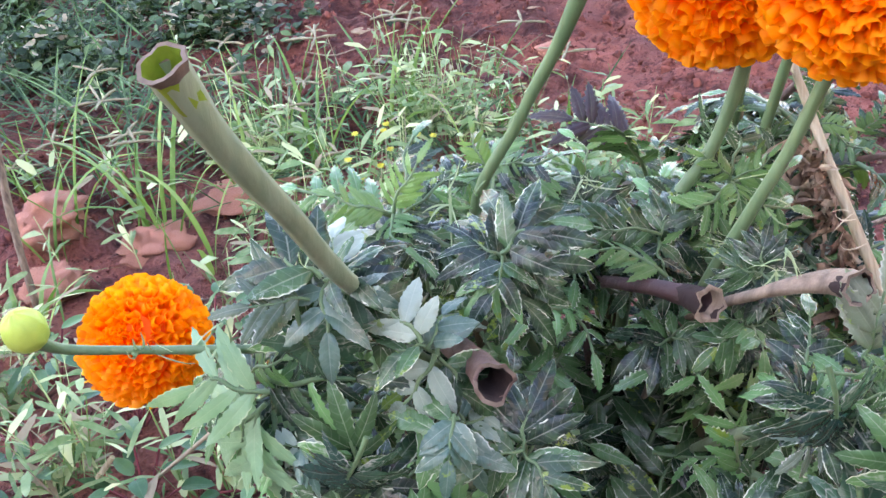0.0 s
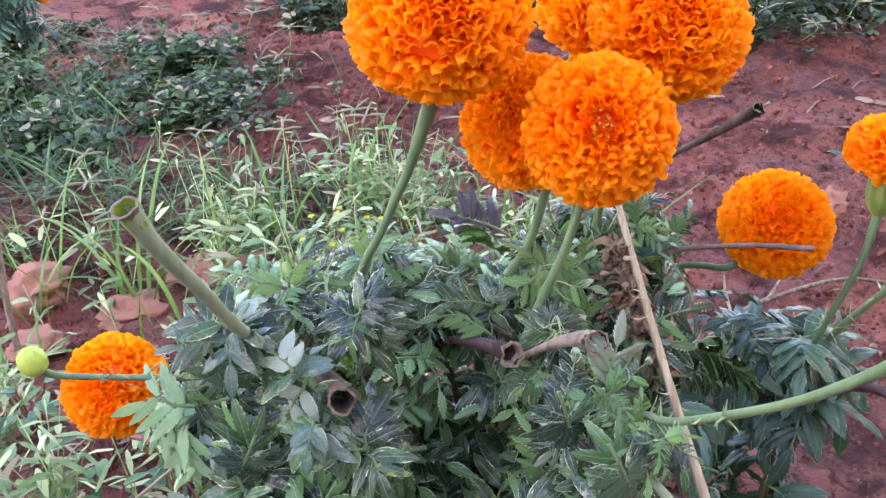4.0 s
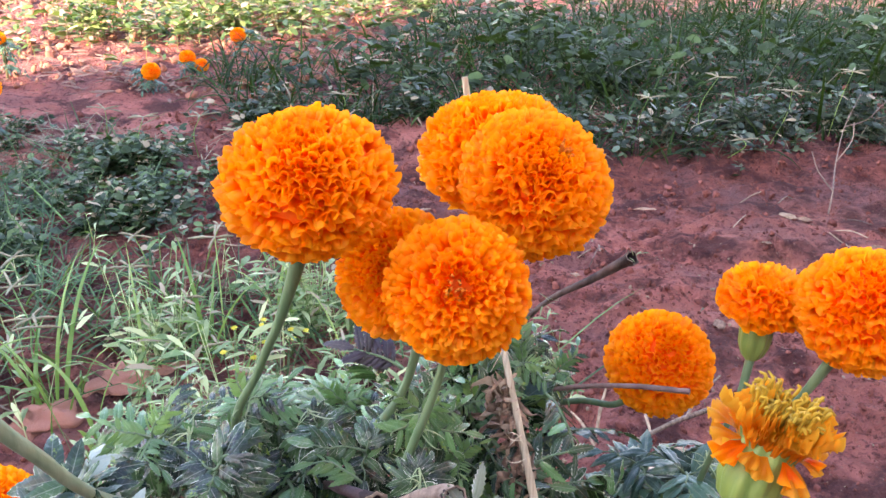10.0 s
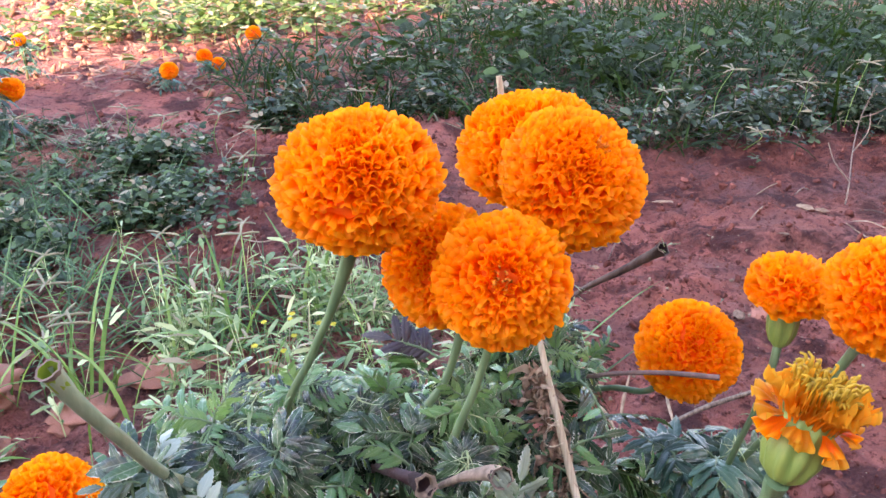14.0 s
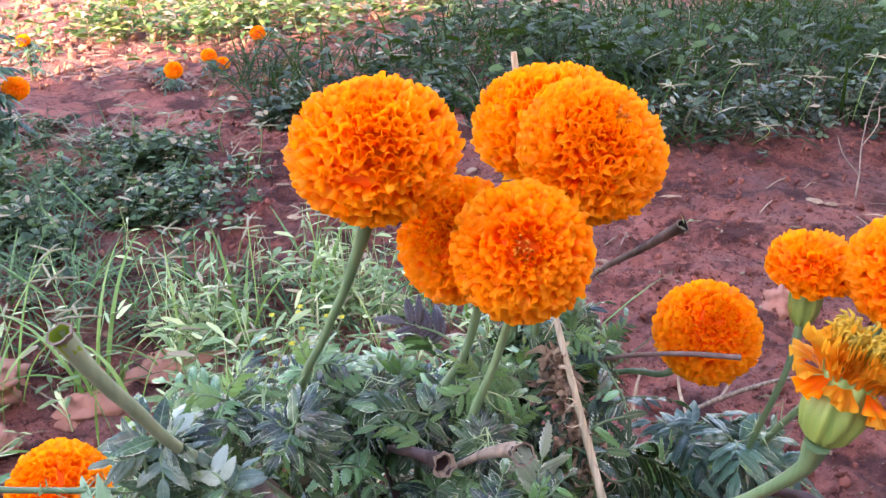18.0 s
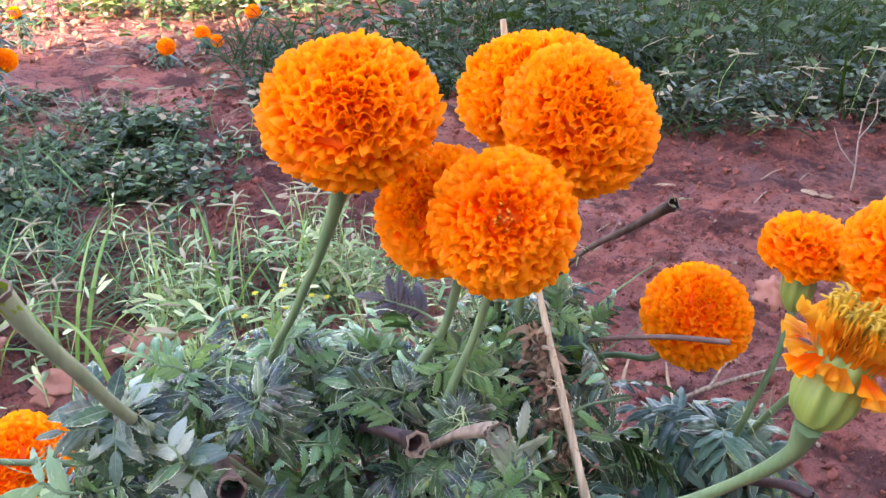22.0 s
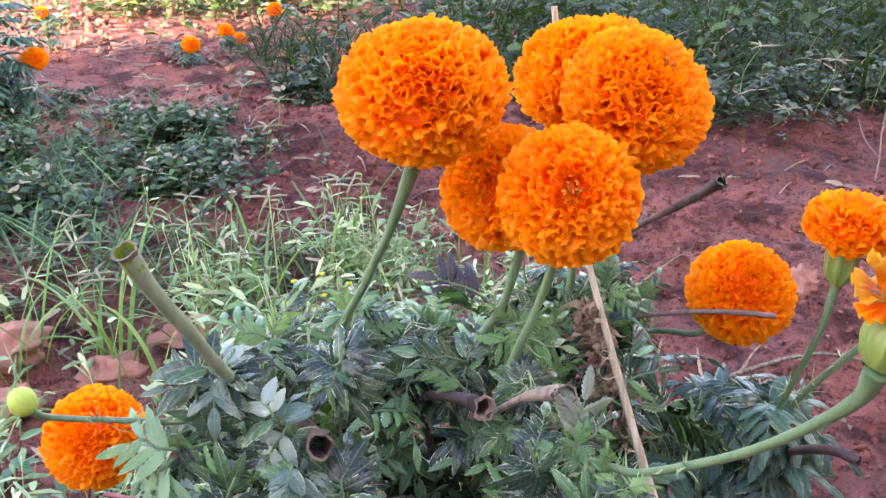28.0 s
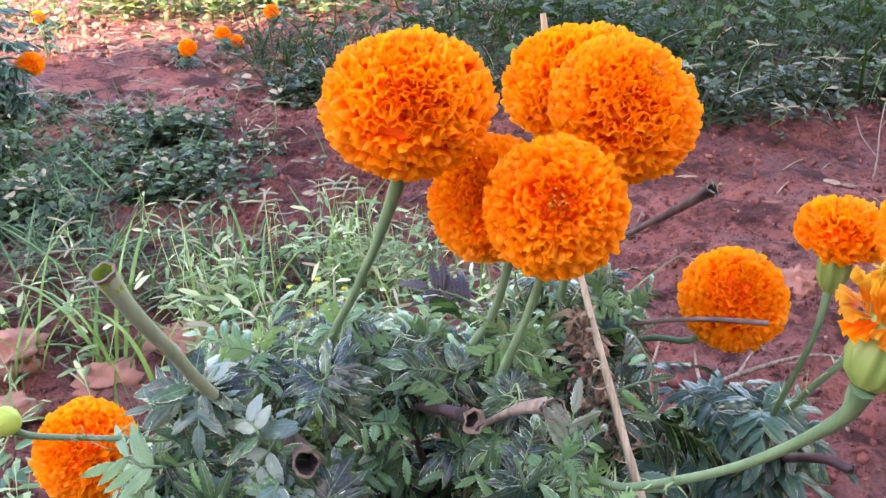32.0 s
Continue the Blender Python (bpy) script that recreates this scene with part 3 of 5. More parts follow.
def leaflet(b, m, long, wide, seed, teeth=0.1, arch=0.25, fold=0.25, n=15, k=0):
    """A toothed, folded and arched leaflet; y runs to its tip."""
    r = random.Random(seed)
    twist, bend = r.uniform(-0.3, 0.3), r.uniform(-0.1, 0.1)
    rows = []
    for i in range(n + 1):
        v = i / n
        hw = wide * 0.5 * (math.sin(math.pi * min(1, v ** 0.92 * 0.95 + 0.05)) ** 0.7) * (1.08 - 0.14 * v)
        if i == n:
            hw = wide * 0.02
        tooth = 1 + (teeth if i % 2 else -teeth * 0.4) * (1 if 0 < i < n else 0)
        y = long * v
        z0 = -arch * long * v * v
        row = []
        for u in (-1, -0.7, -0.35, 0, 0.35, 0.7, 1):
            w = hw * u * (tooth if abs(u) == 1 else 1)
            z = z0 + fold * abs(w) * (2.1 - 2.3 * abs(u)) + 0.06 * wide * math.sin(9 * v + u * 2 + seed) * abs(u) + 0.035 * wide * math.sin(22 * v - 3 * abs(u)) * abs(u)
            row.append(m @ Vector((w * math.cos(twist * v) + bend * long * v * v, y + (0.4 * teeth * wide if abs(u) == 1 and i % 2 else 0), z + w * math.sin(twist * v))))
        rows.append(row)
    b.grid(rows, False, k, [[(u, i / n + 0.001) for u in (-1, -0.7, -0.35, 0.0, 0.35, 0.7, 1)] for i in range(n + 1)])


def compound_leaf(seed, pairs=4, long=0.075, size=0.027, wide=0.0088, arch=0.3, mats=(M_LEAF, M_STALK), curl=0.4, teeth=0.1):
    """A pinnate marigold leaf: a thin midrib with toothed leaflets in pairs and one at its end."""
    r = random.Random(seed)
    b = Build()
    spine = [Vector((0.004 * r.uniform(-1, 1) * t, long * t, -arch * long * t * t)) for t in (0, 0.25, 0.5, 0.75, 1)]
    tube(spine, [0.0011, 0.0009, 0.0006], 5, 3, 0, 0, seed, True, 1, b)
    line = smooth_line(spine, 8)
    for i in range(pairs):
        t = 0.22 + 0.72 * i / max(1, pairs - 0.3)
        p = line[int(t * (len(line) - 1))]
        q = line[min(len(line) - 1, int(t * (len(line) - 1)) + 1)]
        way = (q - p).normalized()
        grow = (0.62 + 0.5 * math.sin(math.pi * (0.25 + 0.6 * t))) * r.uniform(0.85, 1.12)
        for sgn in (-1, 1):
            out = (Vector((sgn, 0, 0)) * r.uniform(0.75, 1.0) + way * r.uniform(0.4, 0.95) + Vector((0, 0, r.uniform(-0.15, 0.25)))).normalized()
            m = frame_of(p, out, Vector((-0.25 * sgn, 0, 1)))
            leaflet(b, m, size * grow, wide * grow * r.uniform(0.9, 1.15), seed * 31 + i * 2 + sgn, teeth, r.uniform(0.15, 0.6), curl)
    leaflet(b, frame_of(line[-1], (line[-1] - line[-2]).normalized(), (0, 0, 1)), size * 1.05, wide * 1.05, seed * 31 + 29, teeth, 0.35, curl)
    return b.mesh("leaf", *mats)


def palm_leaf(seed, count, size, wide, mats):
    """A short-stalked leaf whose leaflets spread like fingers, each free of the next."""
    r = random.Random(seed)
    b = Build()
    tube([(0, -0.012, -0.004), (0, -0.005, -0.001), (0, 0.006, 0)], [0.0008, 0.0007, 0.0006], 5, 3, 0, 0, seed, True, 1, b)
    for i in range(count):
        t = 2 * i / (count - 1) - 1
        a = t * radians(112) + r.uniform(-0.1, 0.1)
        grow = (1 - 0.32 * t * t) * r.uniform(0.85, 1.12)
        m = frame_of((0.001 * math.sin(a), 0.005 - 0.007 * abs(t), 0.0004 * (i % 2)), (math.sin(a), math.cos(a), r.uniform(-0.25, 0.15)), (0.2 * math.sin(a), 0, 1))
        leaflet(b, m, size * grow, wide * grow * r.uniform(0.85, 1.1), seed * 37 + i, 0.1, r.uniform(0.1, 0.5), 0.2)
    return b.mesh("leaf", *mats)


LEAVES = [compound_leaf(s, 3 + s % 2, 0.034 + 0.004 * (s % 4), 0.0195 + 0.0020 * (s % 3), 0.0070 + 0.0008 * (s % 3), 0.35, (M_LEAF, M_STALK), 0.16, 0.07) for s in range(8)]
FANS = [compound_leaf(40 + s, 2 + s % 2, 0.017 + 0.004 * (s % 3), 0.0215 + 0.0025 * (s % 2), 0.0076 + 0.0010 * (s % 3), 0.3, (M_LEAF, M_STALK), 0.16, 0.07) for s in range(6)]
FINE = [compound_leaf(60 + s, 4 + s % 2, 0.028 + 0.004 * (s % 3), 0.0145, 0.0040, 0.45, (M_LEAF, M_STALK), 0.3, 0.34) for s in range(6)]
LEAVES_YOUNG = [compound_leaf(80 + s, 5, 0.026, 0.013, 0.0034, 0.5, (M_LEAF_YOUNG, M_STALK), 0.3, 0.3) for s in range(4)]
LEAVES_BACK = [compound_leaf(120 + s, 2 + s % 2, 0.03, 0.027, 0.0090, 0.55, (M_LEAF_BACK, M_STALK), 0.3, 0.12) for s in range(6)]
LEAVES_PALE = [compound_leaf(150 + s, 3, 0.028, 0.022, 0.007, 0.4, (M_LEAF_PALE, M_STALK), 0.6, 0.25) for s in range(2)]
FANS_BRIGHT = [compound_leaf(190 + s, 3, 0.024, 0.023, 0.0052, 0.3, (M_LEAF_FRESH, M_STALK), 0.12, 0.14) for s in range(3)]
LEAVES_FAR = [compound_leaf(230 + s, 6, 0.075, 0.03, 0.0085, 0.55, (M_LEAF_BACK, M_STALK)) for s in range(3)]
FANS_SHEEN = [compound_leaf(250 + s, 2 + s % 2, 0.015 + 0.003 * s, 0.0165, 0.0066, 0.5, (M_LEAF_SHEEN, M_STALK), 0.2, 0.08) for s in range(3)]
PALMS = [palm_leaf(270 + s, 7 + 2 * (s % 2), 0.0175 + 0.0015 * (s % 3), 0.0056 + 0.0006 * (s % 2), (M_LEAF_MINED if s % 2 else M_LEAF, M_STALK)) for s in range(6)]
LEAF_PURPLE = compound_leaf(170, 6, 0.034, 0.022, 0.0062, 0.15, (M_LEAF_PURPLE, M_STALK), 0.4, 0.3)


# free space in front of the broken stem ends, where no leaf grows: tip, way out, length, radius
CLEAR = [(Vector(p), Vector(w).normalized(), n, q) for p, w, n, q in (
    ((0.011, 0.153, 0.319), (0.25, -0.8, 0.55), 0.1, 0.009), ((0.066, 0.204, 0.304), (0.15, -0.8, 0.55), 0.09, 0.010), ((0.094, 0.192, 0.318), (0.1, -0.8, 0.55), 0.09, 0.011),
    ((0.132, 0.145, 0.33), (0.1, -0.8, 0.55), 0.06, 0.008), ((0.125, 0.30, 0.293), (-0.1, -0.8, 0.5), 0.2, 0.010), ((0.137, 0.25, 0.266), (-0.1, -0.8, 0.5), 0.12, 0.009), ((-0.06, 0.152, 0.325), (0.2, -0.8, 0.4), 0.05, 0.006),
    ((0.046, 0.205, 0.275), (0.12, -0.82, 0.5), 0.12, 0.017), ((0.046, 0.20, 0.245), (0.12, -0.82, 0.5), 0.12, 0.018), ((0.05, 0.2, 0.215), (0.12, -0.82, 0.5), 0.12, 0.017),
    ((0.172, 0.348, 0.264), (-0.2, -0.78, 0.46), 0.16, 0.011), ((0.2, 0.33, 0.29), (-0.2, -0.78, 0.46), 0.16, 0.02), ((-0.153, 0.262, 0.225), (0.52, -0.8, 0.66), 0.25, 0.021), ((-0.158, 0.262, 0.208), (0.52, -0.8, 0.66), 0.25, 0.015))]


def grows_free(mesh, m):
    step = max(1, len(mesh.vertices) // 50)
    for i in range(0, len(mesh.vertices), step):
        p = m @ mesh.vertices[i].co
        for tip, out, n, q in CLEAR:
            s = (p - tip).dot(out)
            if 0 < s < n and (p - tip - out * s).length < q:
                return False
    return True


def leaf_at(parent, mesh, at, way, up=(0, 0, 1), size=1.0, label=""):
    if not label and not grows_free(mesh, frame_of(at, way, up) @ Matrix.Scale(size, 4)):
        return None
    return part("leaf", mesh, parent, frame_of(at, way, up) @ Matrix.Scale(size, 4), label)


def leafy_mass(parent, centre, radii, count, seed, kinds, power=3.0, front=True, shell=(0.72, 1.0), size=(0.85, 1.15), low=-0.2):
    """Leaves that grow out of a rounded bush, tips outward and drooping."""
    r = random.Random(seed)
    c, made = Vector(centre), 0
    while made < count:
        d = Vector((r.gauss(0, 1), r.gauss(0, 1), r.gauss(0, 1))).normalized()
        if d.z < low or (front and d.y > 0.55):
            continue
        k = (abs(d.x / radii[0]) ** power + abs(d.y / radii[1]) ** power + abs(d.z / radii[2]) ** power) ** (-1 / power)
        s = r.uniform(*shell)
        p = c + d * k * s
        out = Vector((d.x / radii[0], d.y / radii[1], d.z / radii[2])).normalized()
        way = (out * 0.3 + Vector((r.uniform(-1, 1), r.uniform(-1, 1), r.uniform(-1.0, 0.6))) * 0.8).normalized()
        up = out + Vector((0, 0, 0.4)) + Vector((r.uniform(-1, 1), r.uniform(-1, 1), r.uniform(-1, 1))) * 0.45
        leaf_at(parent, kinds[r.randrange(len(kinds))], p, way, up, r.uniform(*size))
        made += 1


def shoot(parent, at, axis, count, size, seed, kinds=None, young=True, spread=(50, 105)):
    """A leafy shoot: leaves round the tip of a twig, with a tuft of young ones in its heart."""
    r = random.Random(seed)
    at, axis = Vector(at), Vector(axis).normalized()
    side, up = across(axis)
    kinds = kinds or FANS
    for i in range(count):
        a = i * 2.39996 + r.uniform(-0.4, 0.4) + seed
        tilt = radians(spread[0] + (spread[1] - spread[0]) * (i + 0.5) / count)
        way = axis * math.cos(tilt) + (side * math.cos(a) + up * math.sin(a)) * math.sin(tilt)
        leaf_at(parent, kinds[r.randrange(len(kinds))], at - axis * 0.018 * i / count, way, axis * 1.2 + Vector((r.uniform(-1, 1), r.uniform(-1, 1), r.uniform(-0.2, 0.8))) * 0.45, size * r.uniform(0.75, 1.25))
    if young:
        for i in range(3):
            a = i * 2.1 + seed
            leaf_at(parent, LEAVES_YOUNG[(seed + i) % len(LEAVES_YOUNG)], at, axis + (side * math.cos(a) + up * math.sin(a)) * 0.6, axis - (side * math.cos(a) + up * math.sin(a)), size * 0.75)


# ---- the main plant ----
plant = thing("marigold_plant", (0.05, 0.29, 0.0), "bushy marigold with orange pompom flowers and insect-mined dark leaves", "marigold")
for i, (dx, dy, top) in enumerate(((-0.05, -0.06, 0.27), (0.03, -0.07, 0.27), (0.0, 0.02, 0.28), (0.07, -0.02, 0.25), (0.06, 0.08, 0.24), (-0.08, 0.0, 0.22))):
    part("stem", tube([(0.05, 0.29, -0.01), (0.05 + dx * 0.4, 0.29 + dy * 0.4, 0.09), (0.05 + dx, 0.29 + dy, top)], [0.006, 0.005, 0.003], 9, 6, 0.05, 0.05, i).mesh("stem", M_STEM), plant)

TO_EYE = Vector((0.0, -0.9, 0.42))
flower_head(plant, (0.0372, 0.240, 0.4270), (0.02, -0.32, 1), 0.0346, 0.70, 2.35, 330, 1, True, 0, "full round orange flower on an upright stalk")
flower_head(plant, (0.1256, 0.2853, 0.4146), (0.42, -0.45, 0.75), 0.0336, 0.78, 2.2, 310, 2, True, 0.11, "large orange flower tilted to one side")
flower_head(plant, (0.1065, 0.3242, 0.4160), (-0.15, 0.0, 1), 0.0364, 0.74, 2.3, 280, 3, True, 0, "orange flower pressed against its neighbour")
flower_head(plant, (0.0970, 0.2254, 0.3912), (0.06, -0.9, 0.5), 0.0278, 0.86, 2.1, 230, 4, True, 0.2, "orange flower facing forward with an open heart")
flower_head(plant, (0.0691, 0.2609, 0.380), (-0.45, -0.7, 0.4), 0.0278, 0.84, 2.2, 240, 5, True, 0)
flower_head(plant, (0.2018, 0.3563, 0.2876), (0.15, -0.6, 0.8), 0.0298, 0.86, 2.3, 270, 6, True, 0, "round orange flower on a sideways stalk")
flower_head(plant, (-0.1476, 0.2653, 0.2221), (-0.1, -0.75, 0.6), 0.0278, 0.88, 2.2, 200, 7, True, 0, "low orange flower beside the bud")
flower_head(plant, (0.168, 0.120, 0.263), (0.1, -0.4, 0.8), 0.0215, 0.85, 2.2, 130, 8, False)
flower_head(plant, (0.024, 0.20, 0.155), (0, -0.5, 0.8), 0.026, 0.85, 2.2, 150, 12, False)
flower_head(plant, (-0.15, 0.27, 0.058), (0, -0.4, 0.9), 0.026, 0.85, 2.2, 150, 13, False)

stalk(plant, [(0.035, 0.231, 0.400), (0.024, 0.234, 0.369), (0.013, 0.237, 0.344), (-0.002, 0.241, 0.30)], [0.0042, 0.0027, 0.0024, 0.0026], 1)
stalk(plant, [(0.094, 0.228, 0.366), (0.087, 0.228, 0.339), (0.079, 0.229, 0.315), (0.07, 0.235, 0.28)], [0.0025, 0.0023, 0.0026, 0.003], 2)
stalk(plant, [(0.080, 0.262, 0.357), (0.072, 0.256, 0.326), (0.059, 0.251, 0.304), (0.05, 0.255, 0.27)], [0.003, 0.0027, 0.003, 0.003], 3)
stalk(plant, [(0.115, 0.30, 0.385), (0.108, 0.32, 0.34), (0.105, 0.33, 0.30), (0.1, 0.33, 0.25)], [0.0034, 0.0027, 0.003, 0.003], 4)
stalk(plant, [(0.1, 0.33, 0.39), (0.095, 0.335, 0.34), (0.09, 0.335, 0.25)], [0.0034, 0.0027, 0.003], 5)
stalk(plant, [(0.190, 0.352, 0.271), (0.178, 0.346, 0.265), (0.156, 0.356, 0.259), (0.12, 0.36, 0.24)], [0.0036, 0.0026, 0.0024, 0.0026], 6)
stalk(plant, [(-0.14, 0.275, 0.205), (-0.12, 0.28, 0.18), (-0.06, 0.29, 0.16)], [0.003, 0.0026, 0.003], 7)
stalk(plant, [(0.155, 0.139, 0.262), (0.137, 0.148, 0.272), (0.125, 0.163, 0.277), (0.111, 0.172, 0.285), (0.085, 0.19, 0.27)], [0.0032, 0.0026, 0.0026, 0.0028, 0.0025], 8, M_CUTSTALK)
stalk(plant, [(0.02, 0.21, 0.14), (0.03, 0.25, 0.1)], [0.003, 0.003], 9)
stalk(plant, [(-0.15, 0.305, 0.06), (-0.08, 0.3, 0.05)], [0.003, 0.003], 10)


def spent_flower(parent):
    """A fading flower: a swollen ribbed cup, a few ray petals hanging over it and a ragged crown of old tube florets."""
    base, top = Vector((0.1780, 0.1147, 0.3905)), Vector((0.1848, 0.1197, 0.4085))
    way = (top - base).normalized()
    side, up = across(way)
    head = tagged(calyx(parent, base - way * 0.002, top, 0.0079, 0.0080, None, "spent_flower", 10), "fading flower with a swollen green cup and drooping petals")
    r = random.Random(5)
    way = (way + Vector((-0.05, -0.2, 0.1))).normalized()
    top = top - way * 0.003
    side, up = across(way)
    for i in range(120):                                    # thin old florets in the heart
        a, q = i * 2.39996, math.sqrt((i + 0.5) / 120)
        o = side * math.cos(a) + up * math.sin(a)
        p = top + o * 0.0076 * q + way * 0.003
        e = p + way * r.uniform(0.006, 0.011) * (0.6 + 0.6 * q) + o * q * 0.002
        bow = Vector((r.uniform(-1, 1), r.uniform(-1, 1), r.uniform(-1, 1))) * 0.0014
        part("old_floret", tube([p, p.lerp(e, 0.5) + bow, e, e + o * 0.001 + bow], [0.0003, 0.00035, 0.0005, 0.00025], 6, 3, 0.2).mesh("old_floret", M_FLORET_OLD), head)
    for i in range(110):                                    # frilled florets that stand round it and curl outward
        a, q = i * 2.39996, 0.55 + 0.45 * r.random()
        o = side * math.cos(a) + up * math.sin(a)
        b = Build()
        b.add(PETALS[i % 12], Matrix.Diagonal((0.0010 * r.uniform(0.7, 1.3), 0.0046 * r.uniform(0.7, 1.2), 0.003, 1)))
        part("old_floret", b.mesh("old_floret", M_PETAL_OLD), head, frame_of(top + o * 0.0088 * q, way * 1.5 + o * (0.2 + 1.5 * (q - 0.6)) + Vector((r.uniform(-1, 1), r.uniform(-1, 1), 0)) * 0.3, way - o * 1.5))
    for i in range(15):                                    # ray petals that hang over the cup
        a = i * 0.419 + r.uniform(-0.15, 0.15)
        o = side * math.cos(a) + up * math.sin(a)
        b = Build()
        z = 0.0040 * r.uniform(0.6, 1.15)
        b.add(PETALS[i % 8], Matrix.Diagonal((z * 0.75, z, z, 1)))
        part("petal", b.mesh("petal_wilted", M_PETAL_OLD if i % 3 else M_PETAL), head, frame_of(top + o * 0.0078, o + way * r.uniform(-0.8, 0.4), way))


spent_flower(plant)
stalk(plant, [(0.1772, 0.1141, 0.3885), (0.1762, 0.119, 0.376), (0.1688, 0.1295, 0.3581), (0.1578, 0.1403, 0.3404), (0.1447, 0.1532, 0.3232), (0.1272, 0.1677, 0.3055), (0.11, 0.18, 0.295)], [0.0048, 0.0030, 0.0022, 0.0021, 0.0021, 0.0021, 0.0022], 11, None, "flower_stalk", "long arching pale green stalk")

# the bud and its stalk
stalk(plant, [(-0.0905, 0.1405, 0.3335), (-0.086, 0.145, 0.3275), (-0.07, 0.149, 0.325), (-0.045, 0.155, 0.322), (-0.015, 0.168, 0.315)], [0.0022, 0.0016, 0.0014, 0.0016, 0.0018], 12)
bud(plant, (-0.0903, 0.1408, 0.3325), (-0.0914, 0.1388, 0.3428), 0.0047)

# cut and broken stems
part("cut_stem", hollow(*rooted(plant, [(-0.0287, 0.1125, 0.4125), (-0.026, 0.1185, 0.398), (-0.0209, 0.1300, 0.3763), (-0.016, 0.15, 0.345), (-0.005, 0.19, 0.30)], [0.0031, 0.0024, 0.0021, 0.0019, 0.0018]), 0.014, 16, 3, 1.2, 0.001, 1).mesh("cut_stem", M_CUTSTALK, M_CUT, M_PITH), plant, None, "cut hollow green stem with a browned rim")
part("dry_stem", hollow(*rooted(plant, [(0.0138, 0.1475, 0.3215), (0.006, 0.164, 0.314), (-0.006, 0.187, 0.302), (-0.008, 0.21, 0.28)], [0.0042, 0.0034, 0.0030, 0.0028]), 0.014, 18, 4, 1.15, 0.005).mesh("dry_stem", M_DRY, M_CUT, M_HOLLOW), plant, None, "dark dry hollow stem, broken off")
part("dry_stem", hollow(*rooted(plant, [(0.069, 0.202, 0.3045), (0.0625, 0.2095, 0.3020), (0.050, 0.220, 0.297), (0.035, 0.25, 0.27)], [0.0044, 0.0029, 0.0020, 0.0018]), 0.01, 14, 5, 1.25, 0.003, 3).mesh("dry_stem", M_DARKSTEM, M_DRYPALE, M_HOLLOW), plant, None, "short broken stem with a pale torn end")
part("dry_stem", hollow(*rooted(plant, [(0.101, 0.188, 0.323), (0.0955, 0.1965, 0.3185), (0.081, 0.202, 0.3100), (0.066, 0.235, 0.27)], [0.0042, 0.0031, 0.0016, 0.0012]), 0.01, 14, 6, 1.15, 0.003).mesh("dry_stem", M_DRYPALE, M_CUT, M_HOLLOW), plant, None, "pale dry hollow stem, broken off")
part("dry_stem", hollow(*rooted(plant, [(0.177, 0.325, 0.3655), (0.16, 0.340, 0.3455), (0.134, 0.356, 0.319), (0.11, 0.36, 0.28)], [0.0031, 0.0019, 0.0014, 0.0017]), 0.01, 10, 7, 1.2, 0.005).mesh("dry_stem", M_DRY, M_DRYPALE, M_HOLLOW), plant, None, "slender dark dry stem with a split tip")
part("dry_stem", hollow(*rooted(plant, [(0.2105, 0.3135, 0.297), (0.179, 0.324, 0.2915), (0.147, 0.334, 0.281), (0.12, 0.35, 0.26)], [0.0015, 0.0013, 0.0013, 0.0015]), 0.01, 10, 8, 1.05, 0.0005).mesh("dry_stem", M_DRY, M_DRYPALE, M_HOLLOW), plant, None, "thin dark dry stem lying sideways")
part("dry_stem", tube([(0.088, 0.375, 0.44), (0.091, 0.373, 0.42), (0.095, 0.37, 0.38), (0.1, 0.36, 0.3), (0.09, 0.34, 0.2)], [0.0016, 0.002, 0.002, 0.002, 0.002], 8).mesh("dry_stem", M_STRAW), plant)
part("dry_stem", tube([(0.166, 0.146, 0.258), (0.148, 0.160, 0.261), (0.134, 0.176, 0.259), (0.112, 0.19, 0.264), (0.09, 0.22, 0.26)], [0.0012, 0.0014, 0.0013, 0.0013, 0.0014], 9, 6, 0.12, 0.1).mesh("dry_stem", M_DARKSTEM), plant)

# leaves
leafy_mass(plant, (0.125, 0.315, 0.2), (0.034, 0.045, 0.085), 70, 16, LEAVES[:4] + LEAVES_BACK, 2.4, True, (0.3, 1.0), (0.7, 1.0), -0.8)
leafy_mass(plant, (0.122, 0.31, 0.25), (0.03, 0.04, 0.05), 40, 17, FINE + LEAVES_YOUNG, 2.4, True, (0.7, 1.05), (0.7, 1.1), -0.5)
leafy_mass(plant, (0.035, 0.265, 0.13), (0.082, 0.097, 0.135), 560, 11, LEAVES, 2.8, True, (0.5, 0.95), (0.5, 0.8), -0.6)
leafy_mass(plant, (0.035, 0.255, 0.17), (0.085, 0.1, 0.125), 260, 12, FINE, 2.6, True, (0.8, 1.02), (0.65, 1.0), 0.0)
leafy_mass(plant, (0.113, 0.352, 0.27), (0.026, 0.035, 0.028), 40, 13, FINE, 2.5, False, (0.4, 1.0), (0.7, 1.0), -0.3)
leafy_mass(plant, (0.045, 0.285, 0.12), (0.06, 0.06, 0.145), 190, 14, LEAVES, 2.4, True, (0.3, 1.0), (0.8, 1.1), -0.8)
leafy_mass(plant, (0.035, 0.255, 0.17), (0.085, 0.1, 0.13), 90, 15, LEAVES_YOUNG, 2.6, True, (0.85, 1.04), (0.7, 1.2), 0.0)
